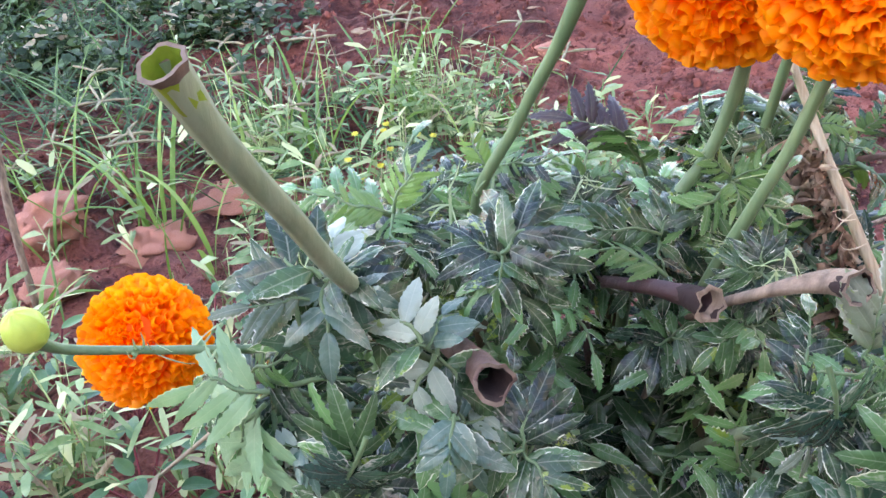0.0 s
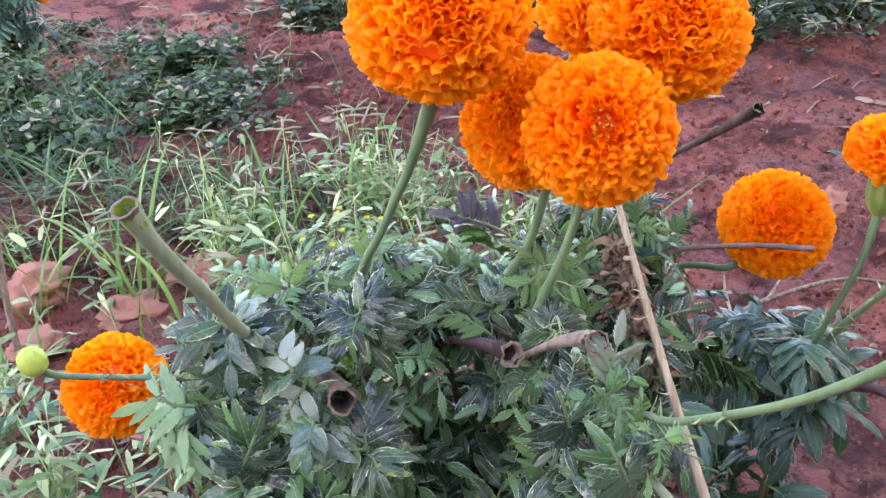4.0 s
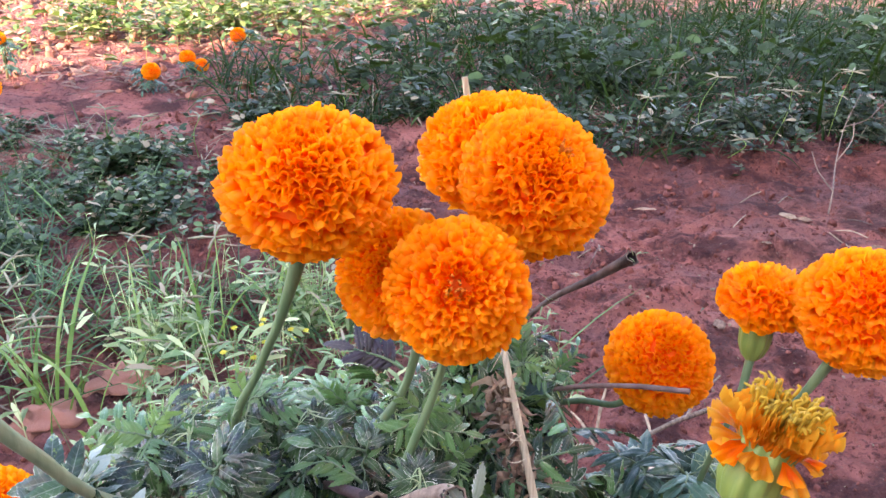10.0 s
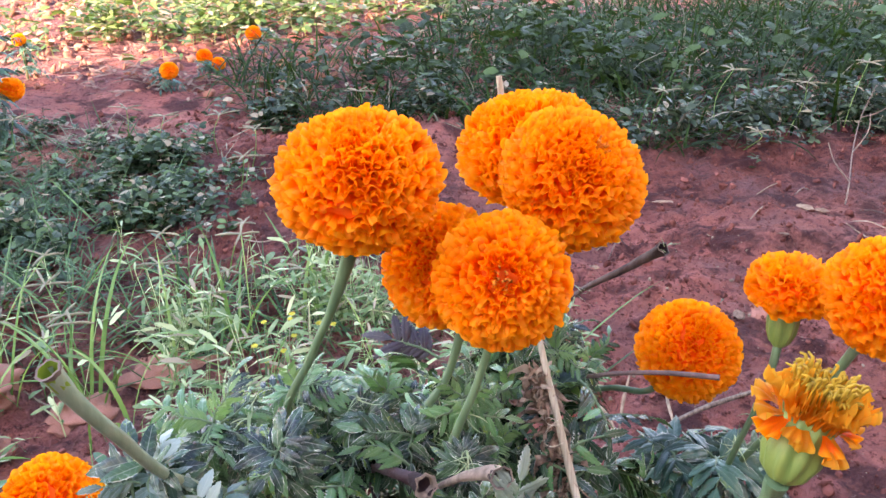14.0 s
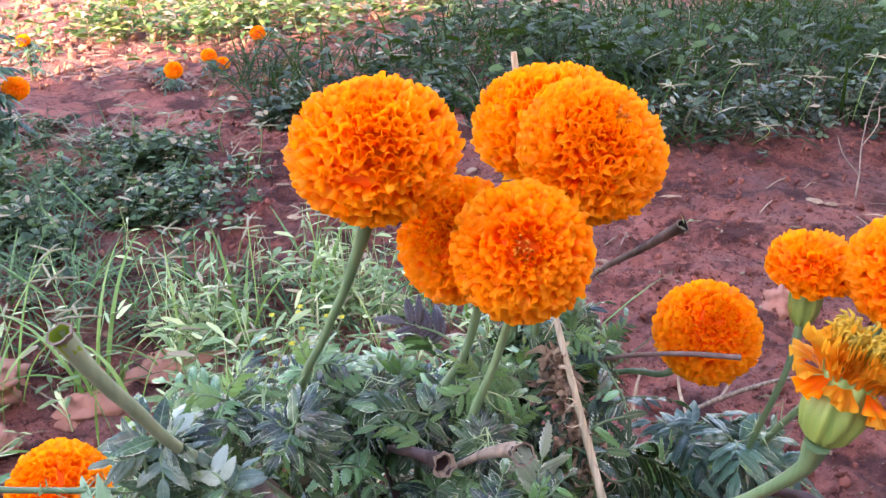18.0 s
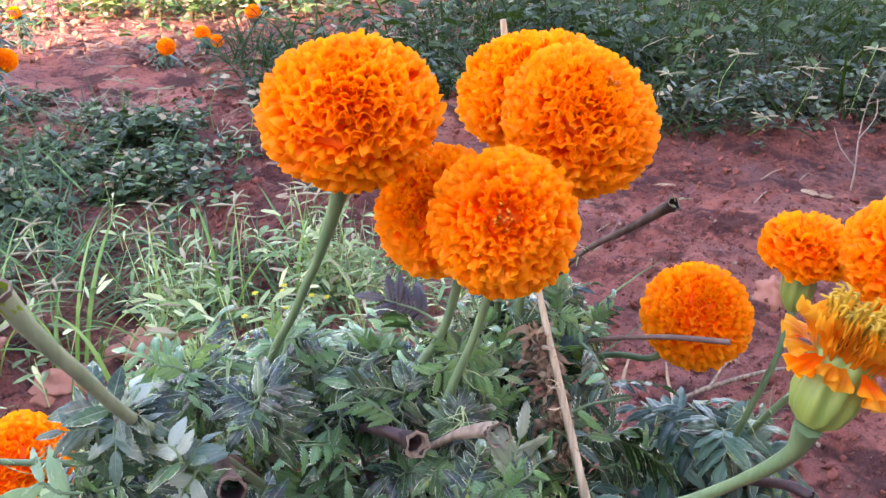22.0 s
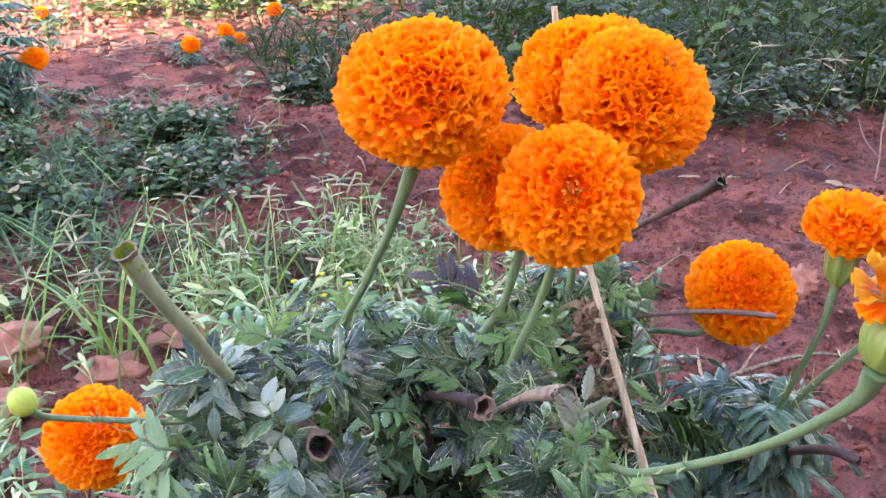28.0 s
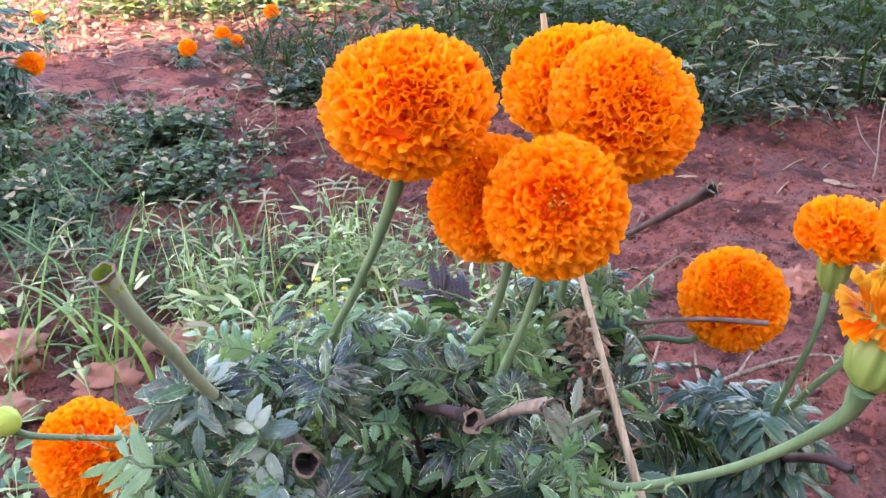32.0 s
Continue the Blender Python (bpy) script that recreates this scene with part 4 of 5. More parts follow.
SHOOTS = (
    (-0.024, 0.150, 0.348, 5, 0.85, 0), (-0.003, 0.148, 0.333, 5, 0.85, 0), (0.012, 0.180, 0.335, 5, 0.85, 0), (0.002, 0.249, 0.318, 6, 0.6, 1),
    (-0.018, 0.196, 0.335, 4, 0.7, 1), (0.033, 0.249, 0.308, 5, 0.7, 0), (0.057, 0.238, 0.304, 5, 0.85, 0), (0.079, 0.255, 0.314, 6, 0.6, 1),
    (0.083, 0.214, 0.309, 5, 0.7, 0), (0.089, 0.168, 0.302, 6, 0.8, 0), (0.062, 0.222, 0.276, 5, 0.7, 0), (0.082, 0.21, 0.292, 4, 0.55, 0), (0.019, 0.149, 0.300, 5, 0.85, 0),
    (-0.050, 0.160, 0.308, 5, 0.75, 1), (-0.023, 0.137, 0.287, 5, 0.8, 0), (0.004, 0.142, 0.318, 4, 0.9, 0), (0.075, 0.165, 0.262, 6, 0.75, 0),
    (0.102, 0.170, 0.270, 6, 0.75, 0), (0.008, 0.150, 0.262, 6, 0.85, 0), (0.112, 0.168, 0.304, 6, 0.42, 1), (0.122, 0.158, 0.306, 5, 0.4, 1), (0.104, 0.172, 0.312, 5, 0.42, 1), (-0.035, 0.146, 0.300, 4, 0.7, 0),
    (0.002, 0.130, 0.280, 5, 0.8, 0), (-0.02, 0.14, 0.25, 6, 0.85, 0),
    (0.09, 0.16, 0.22, 6, 0.85, 0), (0.0, 0.15, 0.22, 6, 0.85, 0), (-0.055, 0.20, 0.27, 6, 0.8, 0), (-0.06, 0.18, 0.22, 6, 0.85, 0),
    (-0.045, 0.225, 0.305, 5, 0.65, 1), (0.035, 0.30, 0.285, 6, 0.6, 1), (-0.01, 0.29, 0.275, 6, 0.65, 1), (0.095, 0.275, 0.275, 6, 0.6, 1),
    (0.125, 0.335, 0.295, 6, 0.55, 1), (0.145, 0.345, 0.285, 6, 0.55, 1), (0.10, 0.31, 0.285, 6, 0.6, 1), (0.07, 0.33, 0.265, 6, 0.65, 1))
for i, (x, y, z, n, size, young) in enumerate(SHOOTS):
    kinds = FINE if young else (FANS if i % 3 else LEAVES[:4] + FANS)
    # upper left leaves take the pale copy with the painted sheen
    if x < 0.005 and z > 0.29 and not young:
        kinds = FANS_SHEEN + FANS[:2]
    shoot(plant, (x, y, z), ((x - 0.035) * 3, -0.55, 0.75), n + (6 if young else 5), size * (1.05 if young else 0.62), i, kinds, bool(young))
for i, (p, w) in enumerate((((-0.042, 0.148, 0.311), (-0.6, -0.35, -0.6)), ((-0.044, 0.147, 0.309), (-0.15, -0.5, -0.85)), ((-0.040, 0.147, 0.316), (-0.8, -0.3, 0.3)), ((-0.045, 0.150, 0.304), (-0.7, -0.2, -0.6)))):
    leaf_at(plant, FANS_BRIGHT[i % 3], p, w, (-0.2, -0.8, 0.6), 0.68, "fresh light green leaf by the bud stalk")
leaf_at(plant, LEAF_PURPLE, (0.058, 0.352, 0.276), (-0.75, 0.1, 0.35), (0.2, -0.7, 0.8), 0.9, "purple frost-burnt leaf")
leaf_at(plant, LEAVES_PALE[0], (0.104, 0.186, 0.302), (0.25, 0.0, 0.8), (0.3, -1, 0.2), 0.62, "bleached papery leaf")
leaf_at(plant, LEAVES_PALE[1], (0.093, 0.165, 0.296), (-0.4, -0.5, 0.3), (0.0, -0.6, 0.8), 0.36, "leaf bleached by leaf miners")
# Pale leaf added for the bluish-white highlights of this clump.
leaf_at(plant, LEAVES_PALE[0], (-0.026, 0.146, 0.345), (-0.6, -0.4, 0.35), (-0.3, -0.5, 0.8), 0.42, "silvery mined leaf")
leaf_at(plant, LEAVES_PALE[1], (-0.03, 0.128, 0.285), (-0.6, -0.3, -0.3), (0.0, -0.6, 0.8), 0.8, "dry grey lower leaf")

# broad flat leaves that face outward on the near side of the bush
for i, p in enumerate(((0.018, 0.140, 0.315), (0.090, 0.158, 0.311), (-0.005, 0.136, 0.321), (-0.019, 0.135, 0.304), (0.047, 0.150, 0.280), (0.067, 0.150, 0.273), (0.103, 0.155, 0.272), (0.004, 0.140, 0.279), (0.026, 0.145, 0.267), (0.060, 0.165, 0.288), (0.076, 0.170, 0.308), (0.071, 0.155, 0.290), (0.044, 0.175, 0.303), (-0.028, 0.145, 0.334), (0.031, 0.150, 0.332), (0.110, 0.150, 0.296),)):
    r = random.Random(820 + i)
    for k in range(2):
        a = radians(-90 + r.uniform(-80, 80) + 150 * k)
        leaf_at(plant, PALMS[(i + 3 * k) % 6], Vector(p) + Vector((0, 0.005 * k, 0)), (math.cos(a), 0.15, math.sin(a)), TO_EYE + Vector((r.uniform(-1, 1), 0, r.uniform(-1, 1))) * 0.35, r.uniform(0.85, 1.15))


def bracts(parent, at, way, count, long, seed):
    """Threadlike little leaves that stand off a stalk and curl at their tips."""
    r = random.Random(seed)
    at, way = Vector(at), Vector(way).normalized()
    side, up = across(way)
    for i in range(count):
        a = r.uniform(0, 6.28)
        out = side * math.cos(a) + up * math.sin(a)
        b = Build()
        blade(b, at + way * r.uniform(-0.006, 0.006), out + way * r.uniform(-0.2, 1.0), long * r.uniform(0.5, 1.2), 0.0006 * r.uniform(0.6, 1.5), r.uniform(-2.5, 3.0), seed * 50 + i, 6)
        part("bract", b.mesh("bract", M_BRACT), parent)


for i, (p, w, n, ln) in enumerate((
        ((0.012, 0.237, 0.341), (-0.1, 0, -1), 5, 0.012), ((0.004, 0.239, 0.318), (-0.2, 0, -1), 9, 0.014), ((0.084, 0.228, 0.328), (-0.2, 0, -1), 5, 0.010), ((0.076, 0.230, 0.306), (-0.2, 0, -1), 9, 0.013),
        ((0.069, 0.255, 0.322), (-0.3, 0, -1), 5, 0.011), ((0.06, 0.251, 0.305), (-0.3, 0, -1), 8, 0.013), ((-0.068, 0.149, 0.325), (1, 0, 0), 8, 0.012), ((-0.055, 0.152, 0.324), (1, 0, 0), 10, 0.012),
        ((0.138, 0.158, 0.317), (0.7, -0.5, 0.6), 7, 0.009), ((0.127, 0.168, 0.3055), (0.7, -0.5, 0.6), 12, 0.011), ((0.118, 0.174, 0.300), (0.7, -0.5, 0.6), 14, 0.013), ((0.118, 0.168, 0.281), (0.7, -0.5, -0.4), 10, 0.011),
        ((-0.003, 0.196, 0.343), (0, -0.3, 1), 8, 0.013), ((-0.025, 0.152, 0.35), (0, -0.3, 1), 7, 0.010), ((0.085, 0.206, 0.318), (0, -0.3, 1), 8, 0.011), ((0.032, 0.24, 0.32), (0, -0.3, 1), 8, 0.012), ((0.137, 0.354, 0.322), (0.6, -0.4, 0.6), 6, 0.008), ((0.176, 0.326, 0.365), (0.6, -0.4, 0.6), 5, 0.006))):
    bracts(plant, p, w, n, ln, 700 + i)

# ---- the second plant ----
second = thing("marigold_plant", (0.225, 0.375, 0.0), "small marigold with drooping dark leaves and tall flowers", "marigold")
for i, (dx, dy, top) in enumerate(((0.0, -0.04, 0.2), (0.03, 0.0, 0.18), (-0.03, 0.0, 0.18))):
    part("stem", tube([(0.225, 0.375, -0.01), (0.225 + dx * 0.5, 0.375 + dy * 0.5, 0.09), (0.225 + dx, 0.375 + dy, top)], [0.004, 0.0028, 0.002], 9, 6, 0.05, 0.05, i).mesh("stem", M_STEM), second)
leafy_mass(second, (0.222, 0.37, 0.09), (0.028, 0.045, 0.08), 20, 21, LEAVES_BACK, 2.4, True, (0.5, 1.0), (0.8, 1.1), -0.8)
for i, (x, y, z, n) in enumerate(((0.196, 0.352, 0.222, 8), (0.222, 0.342, 0.225, 8), (0.242, 0.346, 0.212, 7), (0.205, 0.338, 0.196, 7), (0.229, 0.33, 0.195, 7), (0.188, 0.35, 0.195, 4))):
    shoot(second, (x, y, z), ((x - 0.23) * 6, -0.35, 1), n + 1, 0.74, 500 + i, LEAVES_BACK, False, (45, 105))
flower_head(second, (0.2470, 0.3402, 0.3380), (0.03, -0.15, 1), 0.0236, 0.50, 1.75, 95, 9, True, 0, "small half-open orange flower with a green cup")
calyx(second, (0.2420, 0.3290, 0.3085), (0.2447, 0.3355, 0.3305), 0.0064, 0.0088)
flower_head(second, (0.2875, 0.3164, 0.3461), (0.1, -0.35, 1), 0.0325, 0.86, 2.3, 250, 10, True, 0, "full orange flower on a leaning stalk")
stalk(second, [(0.2422, 0.3295, 0.310), (0.2375, 0.325, 0.282), (0.229, 0.332, 0.235), (0.225, 0.35, 0.18)], [0.0032, 0.0022, 0.0024, 0.0026], 13)
stalk(second, [(0.278, 0.318, 0.318), (0.264, 0.322, 0.285), (0.242, 0.335, 0.24), (0.228, 0.36, 0.18)], [0.0038, 0.0026, 0.0026, 0.0028], 14)
part("dry_stem", hollow(*rooted(second, [(0.239, 0.246, 0.2595), (0.230, 0.256, 0.2575), (0.226, 0.285, 0.235), (0.24, 0.34, 0.19)], [0.0027, 0.0024, 0.0022, 0.002]), 0.01, 12, 9, 1.1, 0.002).mesh("dry_stem", M_DARKSTEM, M_DRYPALE, M_HOLLOW), second, None, "dark broken stem end")


for i, (p, n, ln) in enumerate((((0.229, 0.332, 0.236), 9, 0.018), ((0.233, 0.328, 0.262), 4, 0.012), ((0.242, 0.335, 0.24), 9, 0.016), ((0.252, 0.329, 0.262), 5, 0.012))):
    bracts(second, p, (0.15, 0, 1), n, ln, 760 + i)


# ---- the dead stem with curled leaves ----
dead = thing("dead_stem", (0.16, 0.145, 0.0), "straw-coloured dead stem with shrivelled brown leaves", "dry stem")
part("stem", tube([(0.108, 0.342, 0.330), (0.113, 0.326, 0.317), (0.125, 0.281, 0.290), (0.138, 0.223, 0.266), (0.150, 0.175, 0.243), (0.158, 0.15, 0.2), (0.16, 0.145, 0.0)], [0.0010, 0.0013, 0.0015, 0.0017, 0.0018, 0.0019, 0.0019], 12, 9, 0.25, 0.09, 3).mesh("stem", M_STRAW), dead)
rr = random.Random(8)
for i in range(64):
    t = rr.random()
    p = Vector((0.117, 0.306, 0.307)).lerp(Vector((0.131, 0.258, 0.262)), t) + Vector((rr.uniform(-0.005, 0.003), rr.uniform(-0.003, 0.004), rr.uniform(-0.003, 0.004)))
    b = Build()
    n, ln, w, q = 10, rr.uniform(0.010, 0.024), rr.uniform(0.0025, 0.006), rr.uniform(2.0, 6.5)
    rows = []
    for k in range(n + 1):
        v = k / n
        a = q * v + i
        mid = Vector((0.003 * math.sin(5 * v + i), ln * v, 0.004 * math.sin(7 * v + 2 * i)))
        wd = w * math.sin(math.pi * min(1, 0.12 + 0.85 * v)) * 0.5
        rows.append([mid + Vector((math.cos(a + c), 0, math.sin(a + c))) * wd * f + Vector((rr.gauss(0, 1), rr.gauss(0, 1), rr.gauss(0, 1))) * w * 0.11 for c, f in ((3.3, 1), (3.7, 0.6), (4.4, 0.3), (0.3, 0.5), (0.0, 1))])
    b.grid(rows)
    part("dry_leaf", b.mesh("dry_leaf", M_HUSK if i % 3 == 0 else M_DRYLEAF), dead, frame_of(p, (rr.uniform(-0.7, 0.35), rr.uniform(-0.5, 0.4), rr.uniform(-1.2, -0.1)), (rr.uniform(-1, 1), -1, 0.3)))


for i in range(18):                                        # loose fibres split from the stem
    t = rr.random()
    p = Vector((0.112, 0.33, 0.319)).lerp(Vector((0.150, 0.175, 0.243)), t)
    b = Build()
    blade(b, p, (rr.uniform(-1, 1), rr.uniform(-0.6, 0.4), rr.uniform(-1, 1)), rr.uniform(0.006, 0.018), 0.0005, rr.uniform(-4, 4), 900 + i, 8)
    part("fibre", b.mesh("fibre", M_STRAW if i % 2 else M_DRYLEAF), dead)


# ---- grass and weeds ----
def seed_head(parent, foot, top, spikes, length, seed, level=0.12):
    """A thin culm that carries a star of seed spikes."""
    r = random.Random(seed)
    foot, top = Vector(foot), Vector(top)
    mid = (foot + top) / 2 + Vector((r.uniform(-0.02, 0.02), r.uniform(-0.02, 0.02), 0.01))
    head = part("seed_head", tube([foot, mid, top], [0.0011, 0.0009, 0.0008], 5, 5).mesh("culm", M_GRASS), parent)
    for i in range(spikes):
        a = 2 * math.pi * i / spikes + r.uniform(-0.3, 0.3)
        e = top + Vector((math.cos(a), math.sin(a), level * r.uniform(-0.6, 1.6))) * length * r.uniform(0.8, 1.15)
        b = Build()
        tube([top, (top + e) / 2 + Vector((0, 0, 0.001)), e], [0.0008, 0.0015, 0.0008], 6, 5, 0.3, 0.25, seed * 7 + i, True, 0, b)
        part("spike", b.mesh("spike", M_SEED), head)


def grass_tuft(at, blades, seed, tall=(0.12, 0.22), spread=0.7, wide=0.006, lean=(0, 0, 0)):
    r = random.Random(seed)
    z = soil_height(at[0], at[1])
    ob = thing("grass_tuft", (at[0], at[1], z), "tuft of bright green grass blades in the red soil", "grass", "grass tufts")
    for i in range(int(blades * 0.75)):
        a = r.uniform(0, 6.28)
        way = Vector((math.cos(a) * spread * r.random(), math.sin(a) * spread * r.random(), 1)) + Vector(lean)
        b = Build()
        blade(b, (at[0] + r.uniform(-0.02, 0.02), at[1] + r.uniform(-0.02, 0.02), z - 0.003), way, r.uniform(*tall) * 0.9, wide * r.uniform(0.4, 1.0), r.uniform(0.3, 2.0), seed * 100 + i, 9)
        part("blade", b.mesh("blade", M_GRASS), ob)
    return ob


tufts = [grass_tuft(p, n, 30 + i, h, s, w) for i, (p, n, h, s, w) in enumerate((
    ((-0.36, 0.66), 12, (0.14, 0.26), 0.6, 0.008), ((-0.44, 0.62), 10, (0.12, 0.24), 0.6, 0.006), ((-0.30, 0.60), 8, (0.1, 0.18), 0.7, 0.007),
    ((-0.22, 0.80), 9, (0.12, 0.22), 0.7, 0.007), ((-0.15, 0.84), 8, (0.1, 0.2), 0.8, 0.006), ((-0.52, 0.72), 8, (0.1, 0.22), 0.7, 0.006),
    ((-0.40, 0.50), 8, (0.06, 0.14), 0.9, 0.006), ((-0.05, 0.92), 7, (0.08, 0.16), 0.8, 0.005), ((-0.30, 0.74), 9, (0.08, 0.2), 1.4, 0.005), ((-0.38, 0.8), 9, (0.08, 0.18), 1.6, 0.005),
    ((-0.18, 0.7), 8, (0.07, 0.16), 1.6, 0.005), ((-0.08, 0.76), 8, (0.07, 0.16), 1.6, 0.004), ((0.04, 0.84), 7, (0.06, 0.14), 1.6, 0.004), ((-0.48, 0.85), 8, (0.08, 0.18), 1.5, 0.005)))]
for i, (k, top, n, ln) in enumerate(((4, (-0.174, 0.947, 0.123), 5, 0.028), (3, (-0.336, 0.823, 0.101), 5, 0.03), (0, (-0.465, 0.786, 0.085), 5, 0.032), (5, (-0.518, 0.878, 0.079), 4, 0.03),
                                     (3, (-0.25, 0.88, 0.12), 4, 0.03), (0, (-0.42, 0.74, 0.07), 4, 0.03), (7, (-0.03, 0.96, 0.11), 4, 0.03), (1, (-0.53, 0.7, 0.05), 4, 0.03))):
    foot = tufts[k].location
    seed_head(tufts[k], foot, top, n, ln, 60 + i)


def weed_field(name, spots, count, seed, mat, label, leaf=(0.008, 0.018), tall=(0.02, 0.11), straw=0.0, broad=0.18):
    """Low weeds: thin stems with small pointed leaves all along them, over oval patches of ground."""
    r = random.Random(seed)
    b = Build()
    for i in range(count):
        cx, cy, rx, ry, hk = spots[r.randrange(len(spots))]
        a, q = r.uniform(0, 6.28), min(1.6, abs(r.gauss(0, 0.62)))
        x, y = cx + rx * q * math.cos(a), cy + ry * q * math.sin(a)
        z = soil_height(x, y)
        if noise.noise((x * 11, y * 11, seed)) < 0.03:
            continue
        h = r.uniform(*tall) * hk * (1.1 - 0.45 * min(q, 1.4))
        top = Vector((x + r.uniform(-0.5, 0.5) * h, y + r.uniform(-0.5, 0.5) * h, z + h))
        foot = Vector((x, y, z - 0.004))
        side, up = across(top - foot)
        b.grid([[foot - side * 0.0007, foot + side * 0.0007], [top - side * 0.0004, top + side * 0.0004]], False, 1 if r.random() < straw else 0)
        for j in range(r.randrange(4, 8)):
            p = foot + (top - foot) * r.uniform(0.25, 1.02)
            az = r.uniform(0, 6.28)
            d = Vector((math.cos(az), math.sin(az), r.uniform(-0.2, 0.8))).normalized()
            ln = r.uniform(*leaf) * (0.7 + 0.5 * hk)
            s, u = across(d)
            s = s * math.cos(r.uniform(-0.8, 0.8)) + u * math.sin(r.uniform(-0.8, 0.8))
            w = ln * broad * r.uniform(0.55, 1.45)
            m1, m2 = p + d * ln * 0.45, p + d * ln
            b.grid([[p, p], [m1 - s * w, m1 + s * w], [p + d * ln * 0.85 - u * ln * 0.14 - s * w * 0.8, p + d * ln * 0.85 - u * ln * 0.14 + s * w * 0.8], [m2 - u * ln * 0.2 - s * w * 0.25, m2 - u * ln * 0.2 + s * w * 0.25]], False, 1 if r.random() < straw else 0)
    tagged(new(name, b.mesh(name, mat, M_THATCH)), label, "weeds", kind="stuff")


weed_field("low_weeds", [(-0.30, 0.80, 0.28, 0.2, 1), (-0.12, 0.85, 0.2, 0.16, 1), (-0.15, 0.62, 0.2, 0.15, 0.9), (0.05, 0.75, 0.16, 0.16, 0.8), (-0.33, 0.42, 0.14, 0.12, 0.6), (-0.27, 0.37, 0.12, 0.1, 0.8), (-0.23, 0.36, 0.1, 0.09, 0.9), (-0.3, 0.4, 0.12, 0.1, 0.9)], 1700, 71, M_WEED, "pale green low weeds and grass stems", (0.010, 0.028), (0.03, 0.13), 0.1, 0.085)
weed_field("weed_bed", [(-0.85, 1.25, 0.4, 0.35, 1), (-0.75, 1.05, 0.25, 0.2, 1), (-0.62, 1.45, 0.16, 0.14, 0.9), (-0.95, 1.55, 0.3, 0.15, 0.6), (-0.55, 1.2, 0.14, 0.2, 0.8)], 4200, 72, M_WEED_DARK, "dark green trailing weeds on red soil", (0.008, 0.019), (0.015, 0.075), 0.1, 0.27)


def band_edge(x):
    """The near edge of the strip of grass and weeds behind the bare soil."""
    return 1.80 - 0.16 * math.exp(-((x - 0.42) / 0.22) ** 2) + 0.06 * noise.noise((x * 4, 0, 3)) + 0.04 * noise.noise((x * 13, 0, 5))


def far_band():
    """The long strip of arching grass behind the bare soil."""
    r = random.Random(77)
    b = Build()
    for i in range(9000):
        x = r.uniform(-0.9, 2.0)
        y = band_edge(x) + 1.7 * r.random() ** 1.7
        if x < -0.58 - 0.5 * (y - 1.9) or (x < -0.25 and y > 2.6 + (x + 0.25) * 0.5):
            continue
        if noise.noise((x * 3.5, y * 3.5, 7)) < -0.28 and r.random() < 0.7:
            continue
        if x > 0.3:
            y += r.random() ** 2
        k = min(1.0, 0.5 + (y - band_edge(x)) * 1.5) * (1.0 + 0.5 * max(0.0, min(1.0, x)))
        a = r.uniform(0, 6.28)
        lean = r.uniform(0.2, 2.2)
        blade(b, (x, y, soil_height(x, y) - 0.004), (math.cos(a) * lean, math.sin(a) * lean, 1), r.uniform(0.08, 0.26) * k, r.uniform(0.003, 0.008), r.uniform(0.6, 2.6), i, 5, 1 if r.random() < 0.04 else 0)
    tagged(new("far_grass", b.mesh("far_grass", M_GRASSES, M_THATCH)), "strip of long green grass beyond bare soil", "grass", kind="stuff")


far_band()


def grass_mat(name, count, seed, spots, long, mat, label, flat=0.25, wide=0.003):
    """Loose grass blades that lie low over patches of soil."""
    r = random.Random(seed)
    b = Build()
    for i in range(count):
        cx, cy, rx, ry = spots[r.randrange(len(spots))]
        x, y = cx + r.gauss(0, 0.5) * rx, cy + r.gauss(0, 0.5) * ry
        a = r.uniform(0, 6.28)
        blade(b, (x, y, soil_height(x, y) + r.uniform(0, 0.02)), (math.cos(a), math.sin(a), r.uniform(0.0, flat * 2)), r.uniform(*long), wide * r.uniform(0.6, 1.4), r.uniform(0, 0.5), i, 4)
    tagged(new(name, b.mesh(name, mat)), label, "grass", kind="stuff")


grass_mat("dry_grass_mat", 240, 91, [(-0.7, 1.55, 0.24, 0.1), (-0.82, 1.62, 0.24, 0.1), (-0.9, 1.4, 0.25, 0.12)], (0.03, 0.12), M_SEED, "loose dry grass lying over the soil", 0.25, 0.002)
grass_mat("trailing_grass", 1100, 92, [(-0.85, 1.3, 0.35, 0.3), (-0.7, 1.1, 0.25, 0.2), (-0.5, 0.85, 0.25, 0.15), (-0.2, 0.85, 0.3, 0.15)], (0.04, 0.13), M_GRASS_MID, "green grass blades trailing between weeds", 0.5)
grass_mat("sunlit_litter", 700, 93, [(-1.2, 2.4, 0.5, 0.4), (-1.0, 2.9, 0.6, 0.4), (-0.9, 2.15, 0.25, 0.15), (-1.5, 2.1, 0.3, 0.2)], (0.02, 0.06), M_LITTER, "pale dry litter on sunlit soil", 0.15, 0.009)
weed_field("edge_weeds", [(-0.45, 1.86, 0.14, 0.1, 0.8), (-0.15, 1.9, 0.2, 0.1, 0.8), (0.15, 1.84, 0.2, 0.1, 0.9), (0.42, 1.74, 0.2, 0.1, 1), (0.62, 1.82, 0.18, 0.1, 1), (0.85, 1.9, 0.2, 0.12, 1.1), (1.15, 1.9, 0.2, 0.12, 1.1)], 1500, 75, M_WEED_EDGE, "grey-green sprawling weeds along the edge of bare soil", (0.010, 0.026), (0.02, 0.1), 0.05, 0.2)
